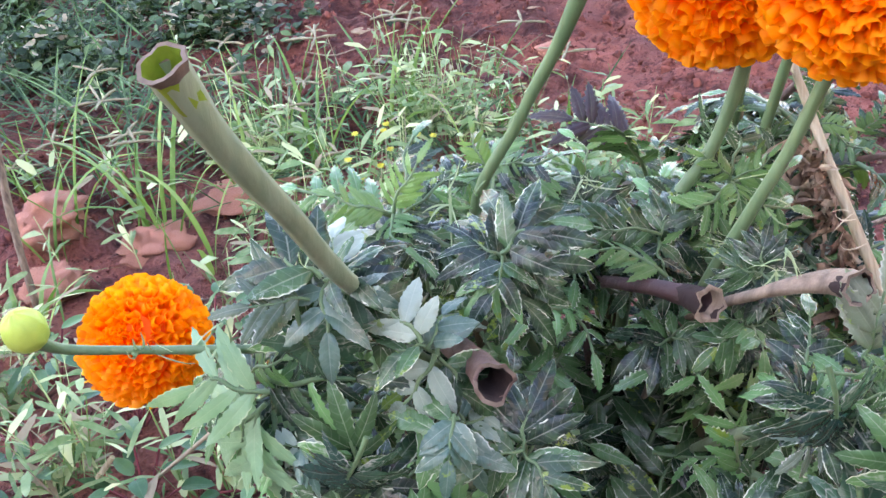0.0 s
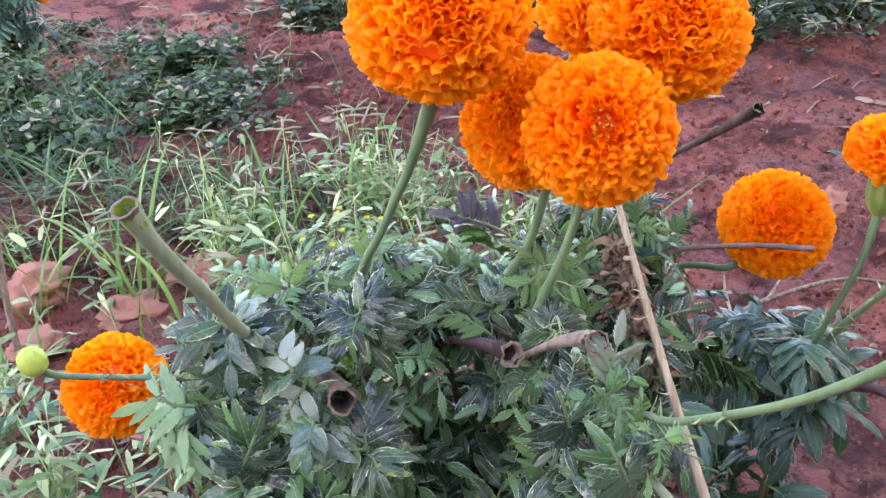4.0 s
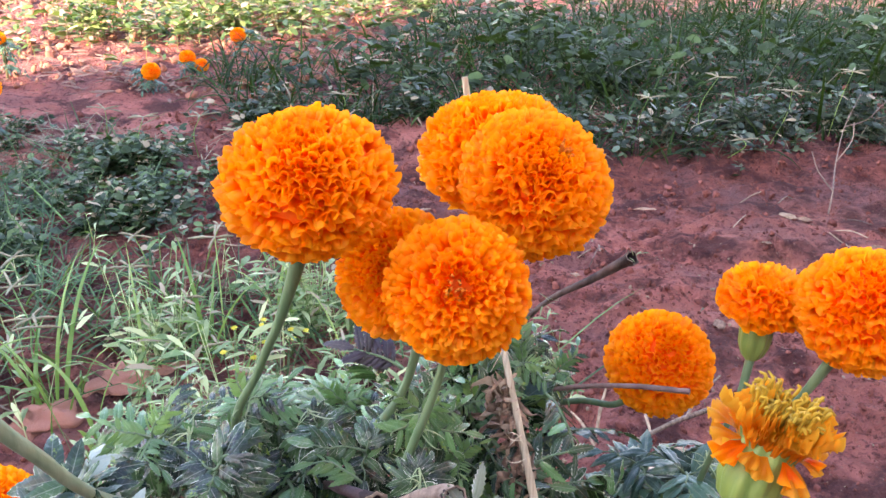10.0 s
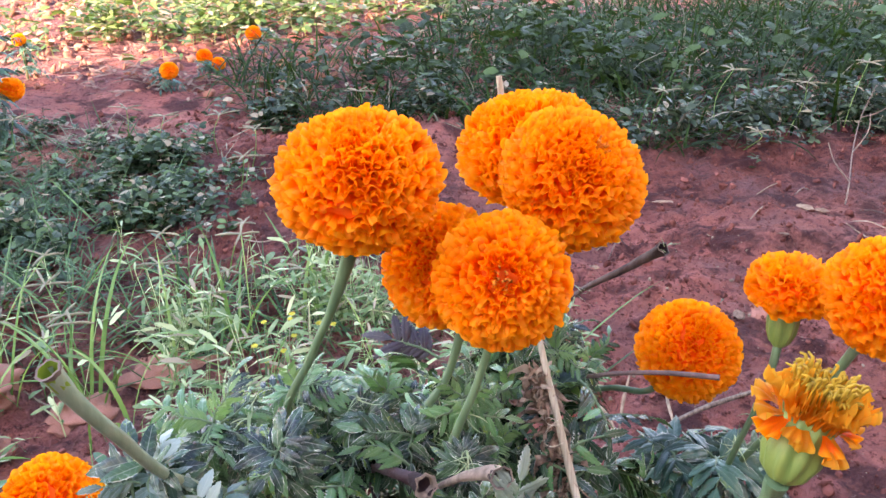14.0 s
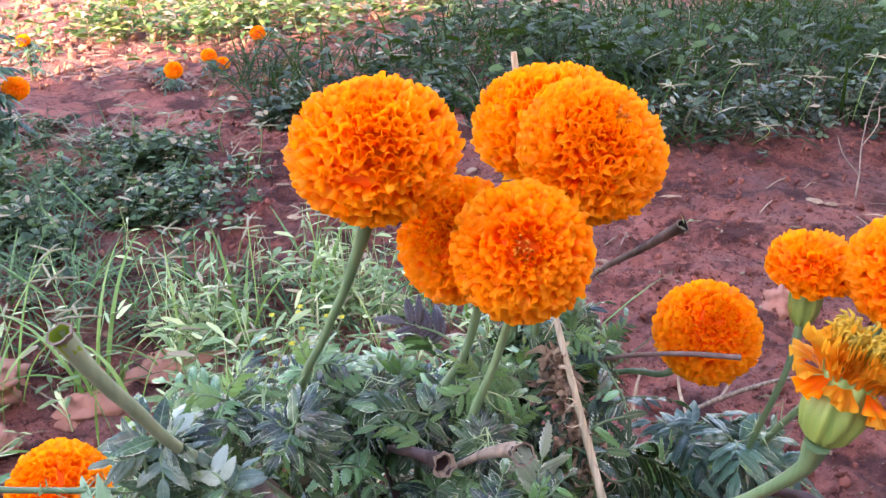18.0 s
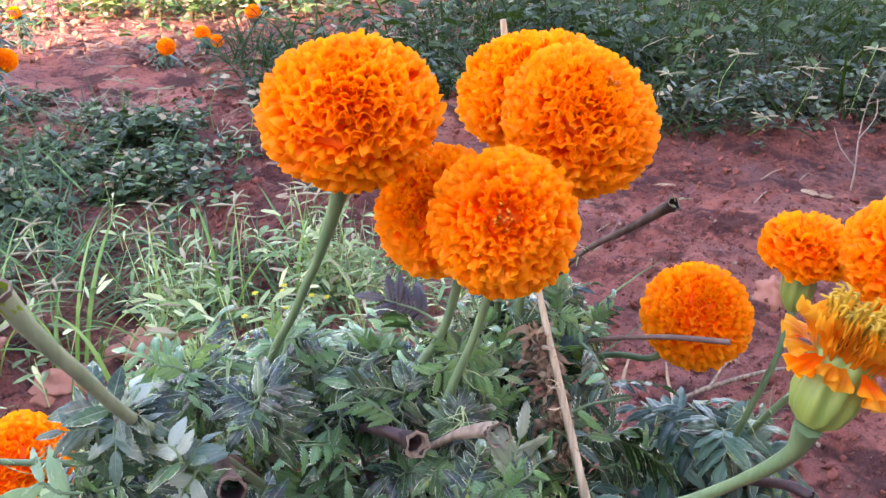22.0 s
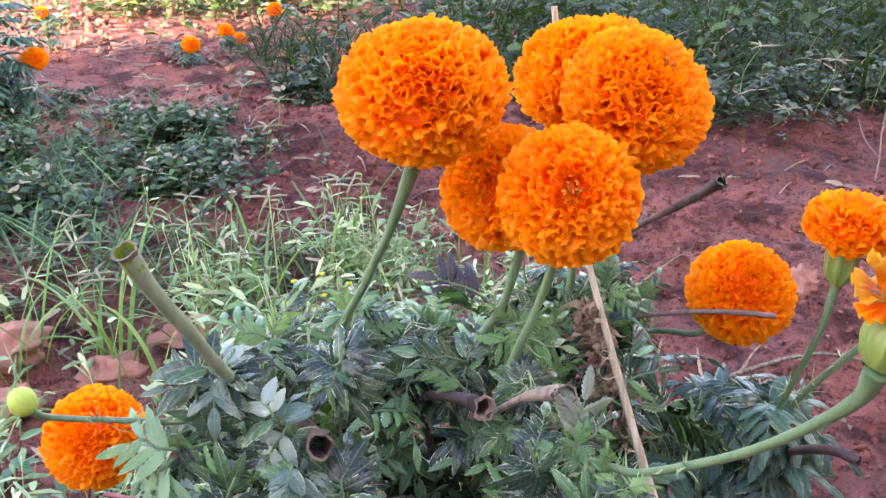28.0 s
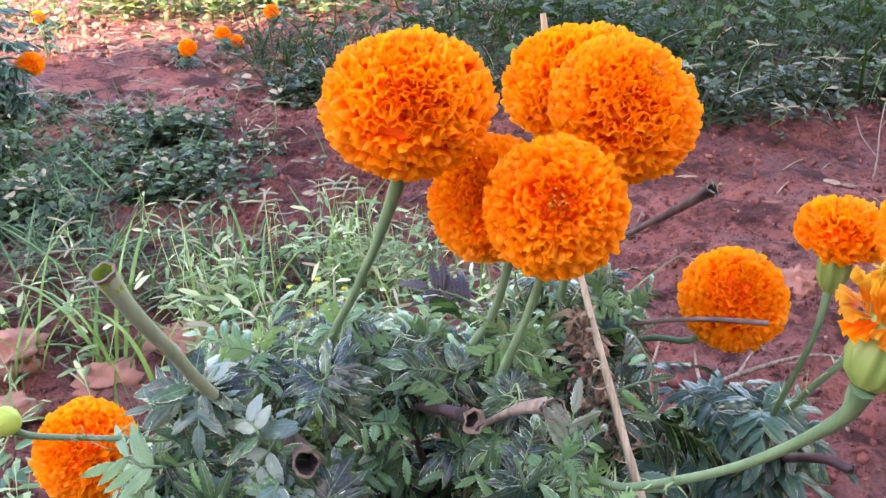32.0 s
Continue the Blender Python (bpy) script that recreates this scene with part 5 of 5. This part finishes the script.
grass_mat("bank_straws", 110, 95, [(0.4, 1.8, 0.5, 0.14), (0.8, 1.95, 0.6, 0.2), (-0.2, 1.95, 0.5, 0.14)], (0.04, 0.14), M_SEED, "dry stalks tangled in the grass strip", 0.5, 0.0022)
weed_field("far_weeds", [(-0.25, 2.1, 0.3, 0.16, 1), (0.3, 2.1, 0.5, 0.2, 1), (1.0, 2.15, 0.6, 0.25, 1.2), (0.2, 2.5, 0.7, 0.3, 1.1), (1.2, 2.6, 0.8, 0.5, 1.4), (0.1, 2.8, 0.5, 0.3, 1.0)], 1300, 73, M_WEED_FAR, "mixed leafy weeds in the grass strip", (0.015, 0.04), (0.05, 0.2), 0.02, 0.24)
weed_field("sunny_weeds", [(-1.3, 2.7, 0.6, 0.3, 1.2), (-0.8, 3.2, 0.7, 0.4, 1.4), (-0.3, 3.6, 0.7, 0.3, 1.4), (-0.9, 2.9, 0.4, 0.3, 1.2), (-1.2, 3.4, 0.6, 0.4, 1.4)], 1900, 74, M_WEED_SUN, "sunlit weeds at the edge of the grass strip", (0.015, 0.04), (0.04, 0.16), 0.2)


# ---- stones and clods ----
def rock_build(seed, rough=0.25, nu=10, nv=7):
    b = Build()
    rows = []
    for i in range(nv + 1):
        a = math.pi * i / nv
        row = []
        for j in range(nu):
            c = 2 * math.pi * j / nu
            d = Vector((math.sin(a) * math.cos(c), math.sin(a) * math.sin(c), math.cos(a)))
            row.append(d * (1 + rough * noise.noise(d * 1.4 + Vector((seed * 3.7, 0, 0))) + rough * 0.5 * noise.noise(d * 3.5 + Vector((0, seed * 2.1, 0))) + rough * 0.22 * noise.noise(d * 9 + Vector((seed, 0, 0)))))
        rows.append(row)
    b.grid(rows, True)
    return b


def rock(at, size, seed, label="reddish stone half sunk in the soil"):
    ob = new("stone", rock_build(seed, 0.6, 30, 20).mesh("stone", M_ROCK))
    ob.location = (at[0], at[1], soil_height(at[0], at[1]) + size[2] * 0.35)
    ob.scale = (size[0], size[1], size[2] * 0.65)
    ob.rotation_euler = (0, 0, seed)
    tagged(ob, label, "stone", "stones")


for i, (p, s) in enumerate((((0.424, 0.938), (0.028, 0.022, 0.027)), ((-0.465, 0.645), (0.035, 0.03, 0.032)), ((-0.36, 0.64), (0.03, 0.03, 0.02)), ((-0.30, 0.74), (0.05, 0.035, 0.02)),
                            ((-0.42, 0.56), (0.03, 0.025, 0.02)), ((0.0, 1.12), (0.02, 0.02, 0.012)))):
    rock(p, s, i + 1)


def clods(name, count, seed, area, size, label, mat):
    r = random.Random(seed)
    kinds = [rock_build(90 + k, 0.95, 8, 6) for k in range(6)]
    b = Build()
    for i in range(count):
        x, y = r.uniform(area[0], area[1]), r.uniform(area[2], area[3])
        s = size[0] + (size[1] - size[0]) * r.random() ** 3
        m = Matrix.Translation((x, y, soil_height(x, y) + s * 0.2)) @ Euler((r.uniform(0, 6), r.uniform(0, 6), r.uniform(0, 6))).to_matrix().to_4x4() @ Matrix.Diagonal((s, s * r.uniform(0.6, 1), s * r.uniform(0.35, 0.7), 1))
        b.add(kinds[i % 6], m)
    tagged(new(name, b.mesh(name, mat)), label, "soil", kind="stuff")


clods("soil_clods", 4600, 81, (-0.9, 1.0, 0.4, 1.85), (0.001, 0.009), "small crumbs and clods of red soil", M_CLOD)
clods("soil_crumbs", 5000, 83, (-0.6, 0.9, 0.55, 1.7), (0.0008, 0.0035), "fine crumbs of red soil", M_CLOD)
clods("near_crumbs", 3500, 84, (0.12, 0.8, 0.48, 1.05), (0.0008, 0.0035), "loose crumbs of dry red soil", M_CLOD)
clods("soil_grit", 420, 86, (0.12, 0.85, 0.45, 1.2), (0.0008, 0.0035), "pale grit on the red soil", M_HUSK)
clods("field_stones", 1700, 82, (-2.2, -0.4, 2.0, 4.0), (0.005, 0.022), "pale dry clods and stones on the sunlit field", M_CLOD_SUNLIT)


# ---- small plants and litter near the path of view ----
def ovate(b, m, long, wide, seed, n=8):
    r = random.Random(seed)
    rows = []
    for i in range(n + 1):
        v = i / n
        hw = wide * 0.5 * math.sin(math.pi * min(1, 0.04 + 0.96 * v ** 0.8)) ** 0.7
        rows.append([m @ Vector((hw * u, long * v, 0.12 * long * v - 0.3 * long * v * v + 0.25 * abs(hw * u) + 0.02 * long * math.sin(5 * v + seed))) for u in (-1, -0.5, 0, 0.5, 1)])
    b.grid(rows, False, 0, [[(u, i / n + 0.001) for u in (-1, -0.5, 0.0, 0.5, 1)] for i in range(n + 1)])


def round_weed(at, seed, count=11, size=0.019, tall=0.045):
    """A small weed with broad oval blue-green leaves on short stems."""
    r = random.Random(seed)
    z = soil_height(*at)
    ob = thing("broadleaf_weed", (at[0], at[1], z), "low weed with oval blue-green leaves on red soil", "weed", "broadleaf weeds")
    for i in range(count):
        a = i * 2.4 + r.uniform(-0.4, 0.4)
        top = Vector((at[0] + math.cos(a) * r.uniform(0.01, 0.035), at[1] + math.sin(a) * r.uniform(0.01, 0.035), z + tall * r.uniform(0.3, 1.2)))
        part("stem", tube([(at[0], at[1], z - 0.003), (Vector((at[0], at[1], z)) + top) / 2, top], [0.0012, 0.001, 0.0008], 5, 3).mesh("stem", M_REDSTEM), ob)
        b = Build()
        ovate(b, Matrix(), size * r.uniform(0.7, 1.3), size * r.uniform(0.4, 0.6), i)
        part("leaf", b.mesh("leaf", M_LEAF_ROUND), ob, frame_of(top, (math.cos(a), math.sin(a), r.uniform(-0.2, 0.6)), (0, 0, 1)))


for i, p in enumerate(((-0.308, 0.345), (-0.345, 0.325), (-0.231, 0.335), (-0.165, 0.36), (-0.20, 0.42), (-0.27, 0.41), (-0.34, 0.43), (-0.12, 0.42), (-0.40, 0.40), (0.02, 0.50), (-0.08, 0.55), (-0.25, 0.50))):
    round_weed(p, 200 + i)


def twig(pts, radii, material, label, name="twig", side=()):
    ob = thing(name, pts[0], label, "twig", "twigs")
    part("branch", tube(pts, radii, 7, 6, 0.1, 0.1, len(pts)).mesh("branch", material), ob)
    for s in side:
        part("side_branch", tube(s, [radii[0] * 0.8, radii[0] * 0.5], 6, 4, 0.1, 0.1).mesh("side_branch", material), ob)


twig([(0.253, 0.668, 0.012), (0.304, 0.696, 0.024), (0.384, 0.727, 0.034), (0.45, 0.74, 0.02)], [0.0022, 0.0026, 0.002, 0.0015], M_DRYPALE, "dry forked twig lying on red soil", "twig", [[(0.304, 0.696, 0.024), (0.32, 0.715, 0.04), (0.343, 0.737, 0.052)]])
twig([(0.225, 0.61, 0.012), (0.251, 0.611, 0.02), (0.285, 0.62, 0.012)], [0.0022, 0.0026, 0.0022], M_STRAW, "short broken straw on red soil")
twig([(0.268, 0.677, 0.012), (0.263, 0.70, 0.025), (0.26, 0.71, 0.042)], [0.0012, 0.0020, 0.0008], M_HUSK, "pale dry husk standing in the soil")
twig([(0.209, 0.655, 0.012), (0.214, 0.68, 0.035), (0.221, 0.70, 0.055)], [0.001, 0.0020, 0.001], M_HUSK, "pale dry husk leaning over")
twig([(0.185, 0.685, 0.03), (0.197, 0.668, 0.026), (0.209, 0.649, 0.012)], [0.001, 0.0018, 0.001], M_HUSK, "pale torn husk lying on red soil")
twig([(0.265, 0.642, 0.014), (0.29, 0.645, 0.02), (0.315, 0.643, 0.014)], [0.002, 0.0032, 0.0018], M_HUSK, "flat pale husk lying on red soil")
twig([(-0.33, 0.322, 0.02), (-0.29, 0.33, 0.022), (-0.245, 0.336, 0.02)], [0.0016, 0.002, 0.0016], M_STRAW, "dry straw among the weeds")
twig([(-0.26, 0.32, 0.01), (-0.2, 0.34, 0.06), (-0.14, 0.356, 0.11), (-0.1, 0.37, 0.13)], [0.0012, 0.0013, 0.0012, 0.001], M_THATCH, "long dry grass stalk leaning on the bush")
twig([(-0.28, 0.35, 0.005), (-0.265, 0.34, 0.03), (-0.25, 0.345, 0.05)], [0.0022, 0.002, 0.0016], M_STRAW, "curled dry straw on the soil")
twig([(-0.21, 0.36, 0.095), (-0.17, 0.345, 0.105), (-0.13, 0.335, 0.115), (-0.07, 0.33, 0.12)], [0.002, 0.0022, 0.0024, 0.0024], M_REDSTEM, "dark red weed stem under the bush", "weed_stem")
twig([(-0.42, 0.53, -0.01), (-0.423, 0.548, 0.1), (-0.421, 0.58, 0.227), (-0.418, 0.6, 0.32)], [0.0034, 0.0032, 0.003, 0.0026], M_DRYPALE, "weathered dry stalk standing among grass")
twig([(0.663, 1.387, 0.0), (0.675, 1.42, 0.03), (0.7, 1.5, 0.06), (0.74, 1.6, 0.1), (0.78, 1.66, 0.15)], [0.0016, 0.0014, 0.0012, 0.0009, 0.0006], M_DRYTWIG, "weathered forked twig standing out of bare soil", "twig", [[(0.7, 1.5, 0.06), (0.72, 1.5, 0.1), (0.725, 1.52, 0.13)], [(0.74, 1.6, 0.1), (0.77, 1.58, 0.12), (0.8, 1.58, 0.16)], [(0.675, 1.42, 0.03), (0.65, 1.44, 0.06), (0.64, 1.46, 0.09)]])
rr = random.Random(44)
for i in range(46):
    x, y = rr.uniform(-0.5, 0.75), rr.uniform(0.55, 1.65)
    a, n = rr.uniform(0, 3.14), rr.uniform(0.015, 0.05)
    z = soil_height(x, y)
    dx, dy = math.cos(a) * n, math.sin(a) * n
    twig([(x - dx, y - dy, soil_height(x - dx, y - dy) + 0.002), (x, y, z + 0.005), (x + dx, y + dy, soil_height(x + dx, y + dy) + 0.002)], [0.0008, 0.0012, 0.0008], (M_HUSK, M_DRY, M_DRYPALE)[i % 3], "short dry stalk scattered on the red soil", "dry_stalk")
for i in range(26):
    x, y = rr.uniform(-0.9, 0.7), rr.uniform(0.6, 1.7)
    b = Build()
    leaflet(b, Matrix(), rr.uniform(0.02, 0.045), rr.uniform(0.008, 0.016), i, 0.05, 0.15, 0.5)
    ob = new("fallen_leaf", b.mesh("fallen_leaf", M_DRYLEAF if i % 3 else M_LEAF_PALE))
    ob.matrix_basis = frame_of((x, y, soil_height(x, y) + 0.006), (rr.uniform(-1, 1), rr.uniform(-1, 1), 0.05), (0, 0, 1))
    tagged(ob, "withered leaf lying on red soil", "leaf", "fallen leaves")


for i, (x, y, n) in enumerate(((0.567, 1.345, 0.03), (0.6, 1.35, 0.026), (-0.288, 1.169, 0.035), (0.2, 1.25, 0.02))):
    b = Build()
    leaflet(b, Matrix(), n, n * 0.45, 60 + i, 0.05, 0.15, 0.4)
    ob = new("fallen_leaf", b.mesh("fallen_leaf", M_HUSK if i % 2 == 0 else M_DRYLEAF))
    ob.matrix_basis = frame_of((x, y, soil_height(x, y) + 0.006), (1, 0.4 * i - 0.5, 0.08), (0, -0.3, 1))
    tagged(ob, "pale dry leaf lying on red soil", "leaf", "fallen leaves")


# ---- seed heads over the weeds ----
rr = random.Random(61)
for i in range(13):
    x, y = rr.uniform(-0.62, 0.05), rr.uniform(0.62, 1.05)
    ob = thing("seed_grass", (x, y, soil_height(x, y)), "thin grass stalk with a pale star-shaped seed head", "grass", "seed grasses")
    top = (x + rr.uniform(-0.05, 0.05), y + rr.uniform(-0.05, 0.05), rr.uniform(0.06, 0.14))
    seed_head(ob, (x, y, soil_height(x, y) - 0.002), top, rr.randrange(3, 6), rr.uniform(0.018, 0.032), 300 + i)
for i, (x, y, h) in enumerate(((-0.62, 1.5, 0.1), (-0.72, 1.55, 0.1), (0.5, 1.75, 0.16), (-0.9, 1.45, 0.1), (-0.53, 1.56, 0.09), (-0.44, 1.5, 0.08), (-0.42, 1.36, 0.07), (0.36, 1.72, 0.12), (0.66, 1.78, 0.13), (0.8, 1.85, 0.16), (0.98, 1.84, 0.15), (-0.3, 1.82, 0.08), (0.55, 1.68, 0.05))):
    ob = thing("seed_grass", (x, y, soil_height(x, y)), "thin grass stalk with a pale star-shaped seed head", "grass", "seed grasses")
    seed_head(ob, (x, y, soil_height(x, y) - 0.002), (x + 0.02, y - 0.02, h), 5, 0.035, 340 + i)


def yellow_weed(at, seed, heads=5):
    """A thin branching weed with tiny yellow flowers."""
    r = random.Random(seed)
    z = soil_height(*at)
    ob = thing("yellow_weed", (at[0], at[1], z), "thin weed with tiny yellow flowers", "weed", "yellow weeds")
    for i in range(heads):
        top = Vector((at[0] + r.uniform(-0.03, 0.03), at[1] + r.uniform(-0.03, 0.03), z + r.uniform(0.06, 0.11)))
        foot = Vector((at[0], at[1], z - 0.003))
        part("stem", tube([foot, foot.lerp(top, 0.5) + Vector((0, 0, 0.01)), top], [0.001, 0.0008, 0.0006], 5, 4).mesh("stem", M_STALK), ob)
        b = Build()
        for k in range(9):
            a = k * 0.7
            ovate(b, frame_of(top, (math.cos(a), math.sin(a), 0.9 - 0.06 * k), (0, 0, 1)), 0.0045, 0.0026, k, 4)
        part("flower", b.mesh("flower", M_YELLOW), ob)


for i, p in enumerate(((-0.16, 0.66), (-0.12, 0.7))):
    yellow_weed(p, 600 + i)


# ---- far marigolds ----
def far_marigold(at, heads, seed, leaves=26, tall=0.16):
    r = random.Random(seed)
    z = soil_height(*at)
    ob = thing("marigold_plant", (at[0], at[1], z), "distant marigold with feathery leaves and orange flowers", "marigold", "far marigolds")
    part("stem", tube([(at[0], at[1], z - 0.01), (at[0], at[1] + 0.01, z + tall * 0.5), (at[0] + 0.01, at[1], z + tall)], [0.004, 0.003, 0.002], 7, 4).mesh("stem", M_STEM), ob)
    for i in range(leaves):
        a = r.uniform(0, 6.28)
        p = Vector((at[0], at[1], z + tall * r.uniform(0.2, 1.0)))
        leaf_at(ob, LEAVES_FAR[i % len(LEAVES_FAR)], p, (math.cos(a), math.sin(a), r.uniform(-0.2, 0.7)), (0, 0, 1), r.uniform(0.7, 1.1) * (1.0 if tall > 0.15 else 0.6))
    for p, q, ax in heads:
        flower_head(ob, p, ax, q, 0.8, 2.2, 110, seed, False, 0)
        stalk(ob, [p, (Vector(p) + Vector((at[0], at[1], z + tall * 0.6))) / 2, (at[0], at[1], z + tall * 0.5)], [0.003, 0.003, 0.003], seed)


far_marigold((-1.03, 1.54), [((-0.963, 1.57, 0.122), 0.026, (0.2, -0.4, 0.8))], 401, 52, 0.27)
far_marigold((-0.84, 2.07), [((-0.831, 2.058, 0.058), 0.024, (0, -0.4, 0.8))], 402, 12, 0.06)
far_marigold((-0.78, 2.20), [((-0.785, 2.196, 0.068), 0.022, (0.1, -0.4, 0.8)), ((-0.745, 2.19, 0.05), 0.019, (0.3, -0.4, 0.8))], 403, 12, 0.06)
far_marigold((-1.25, 2.10), [((-1.245, 2.087, 0.125), 0.018, (0, -0.4, 0.8))], 404, 16, 0.12)
far_marigold((-0.74, 2.50), [((-0.738, 2.492, 0.08), 0.024, (0, -0.4, 0.8))], 405, 14, 0.08)
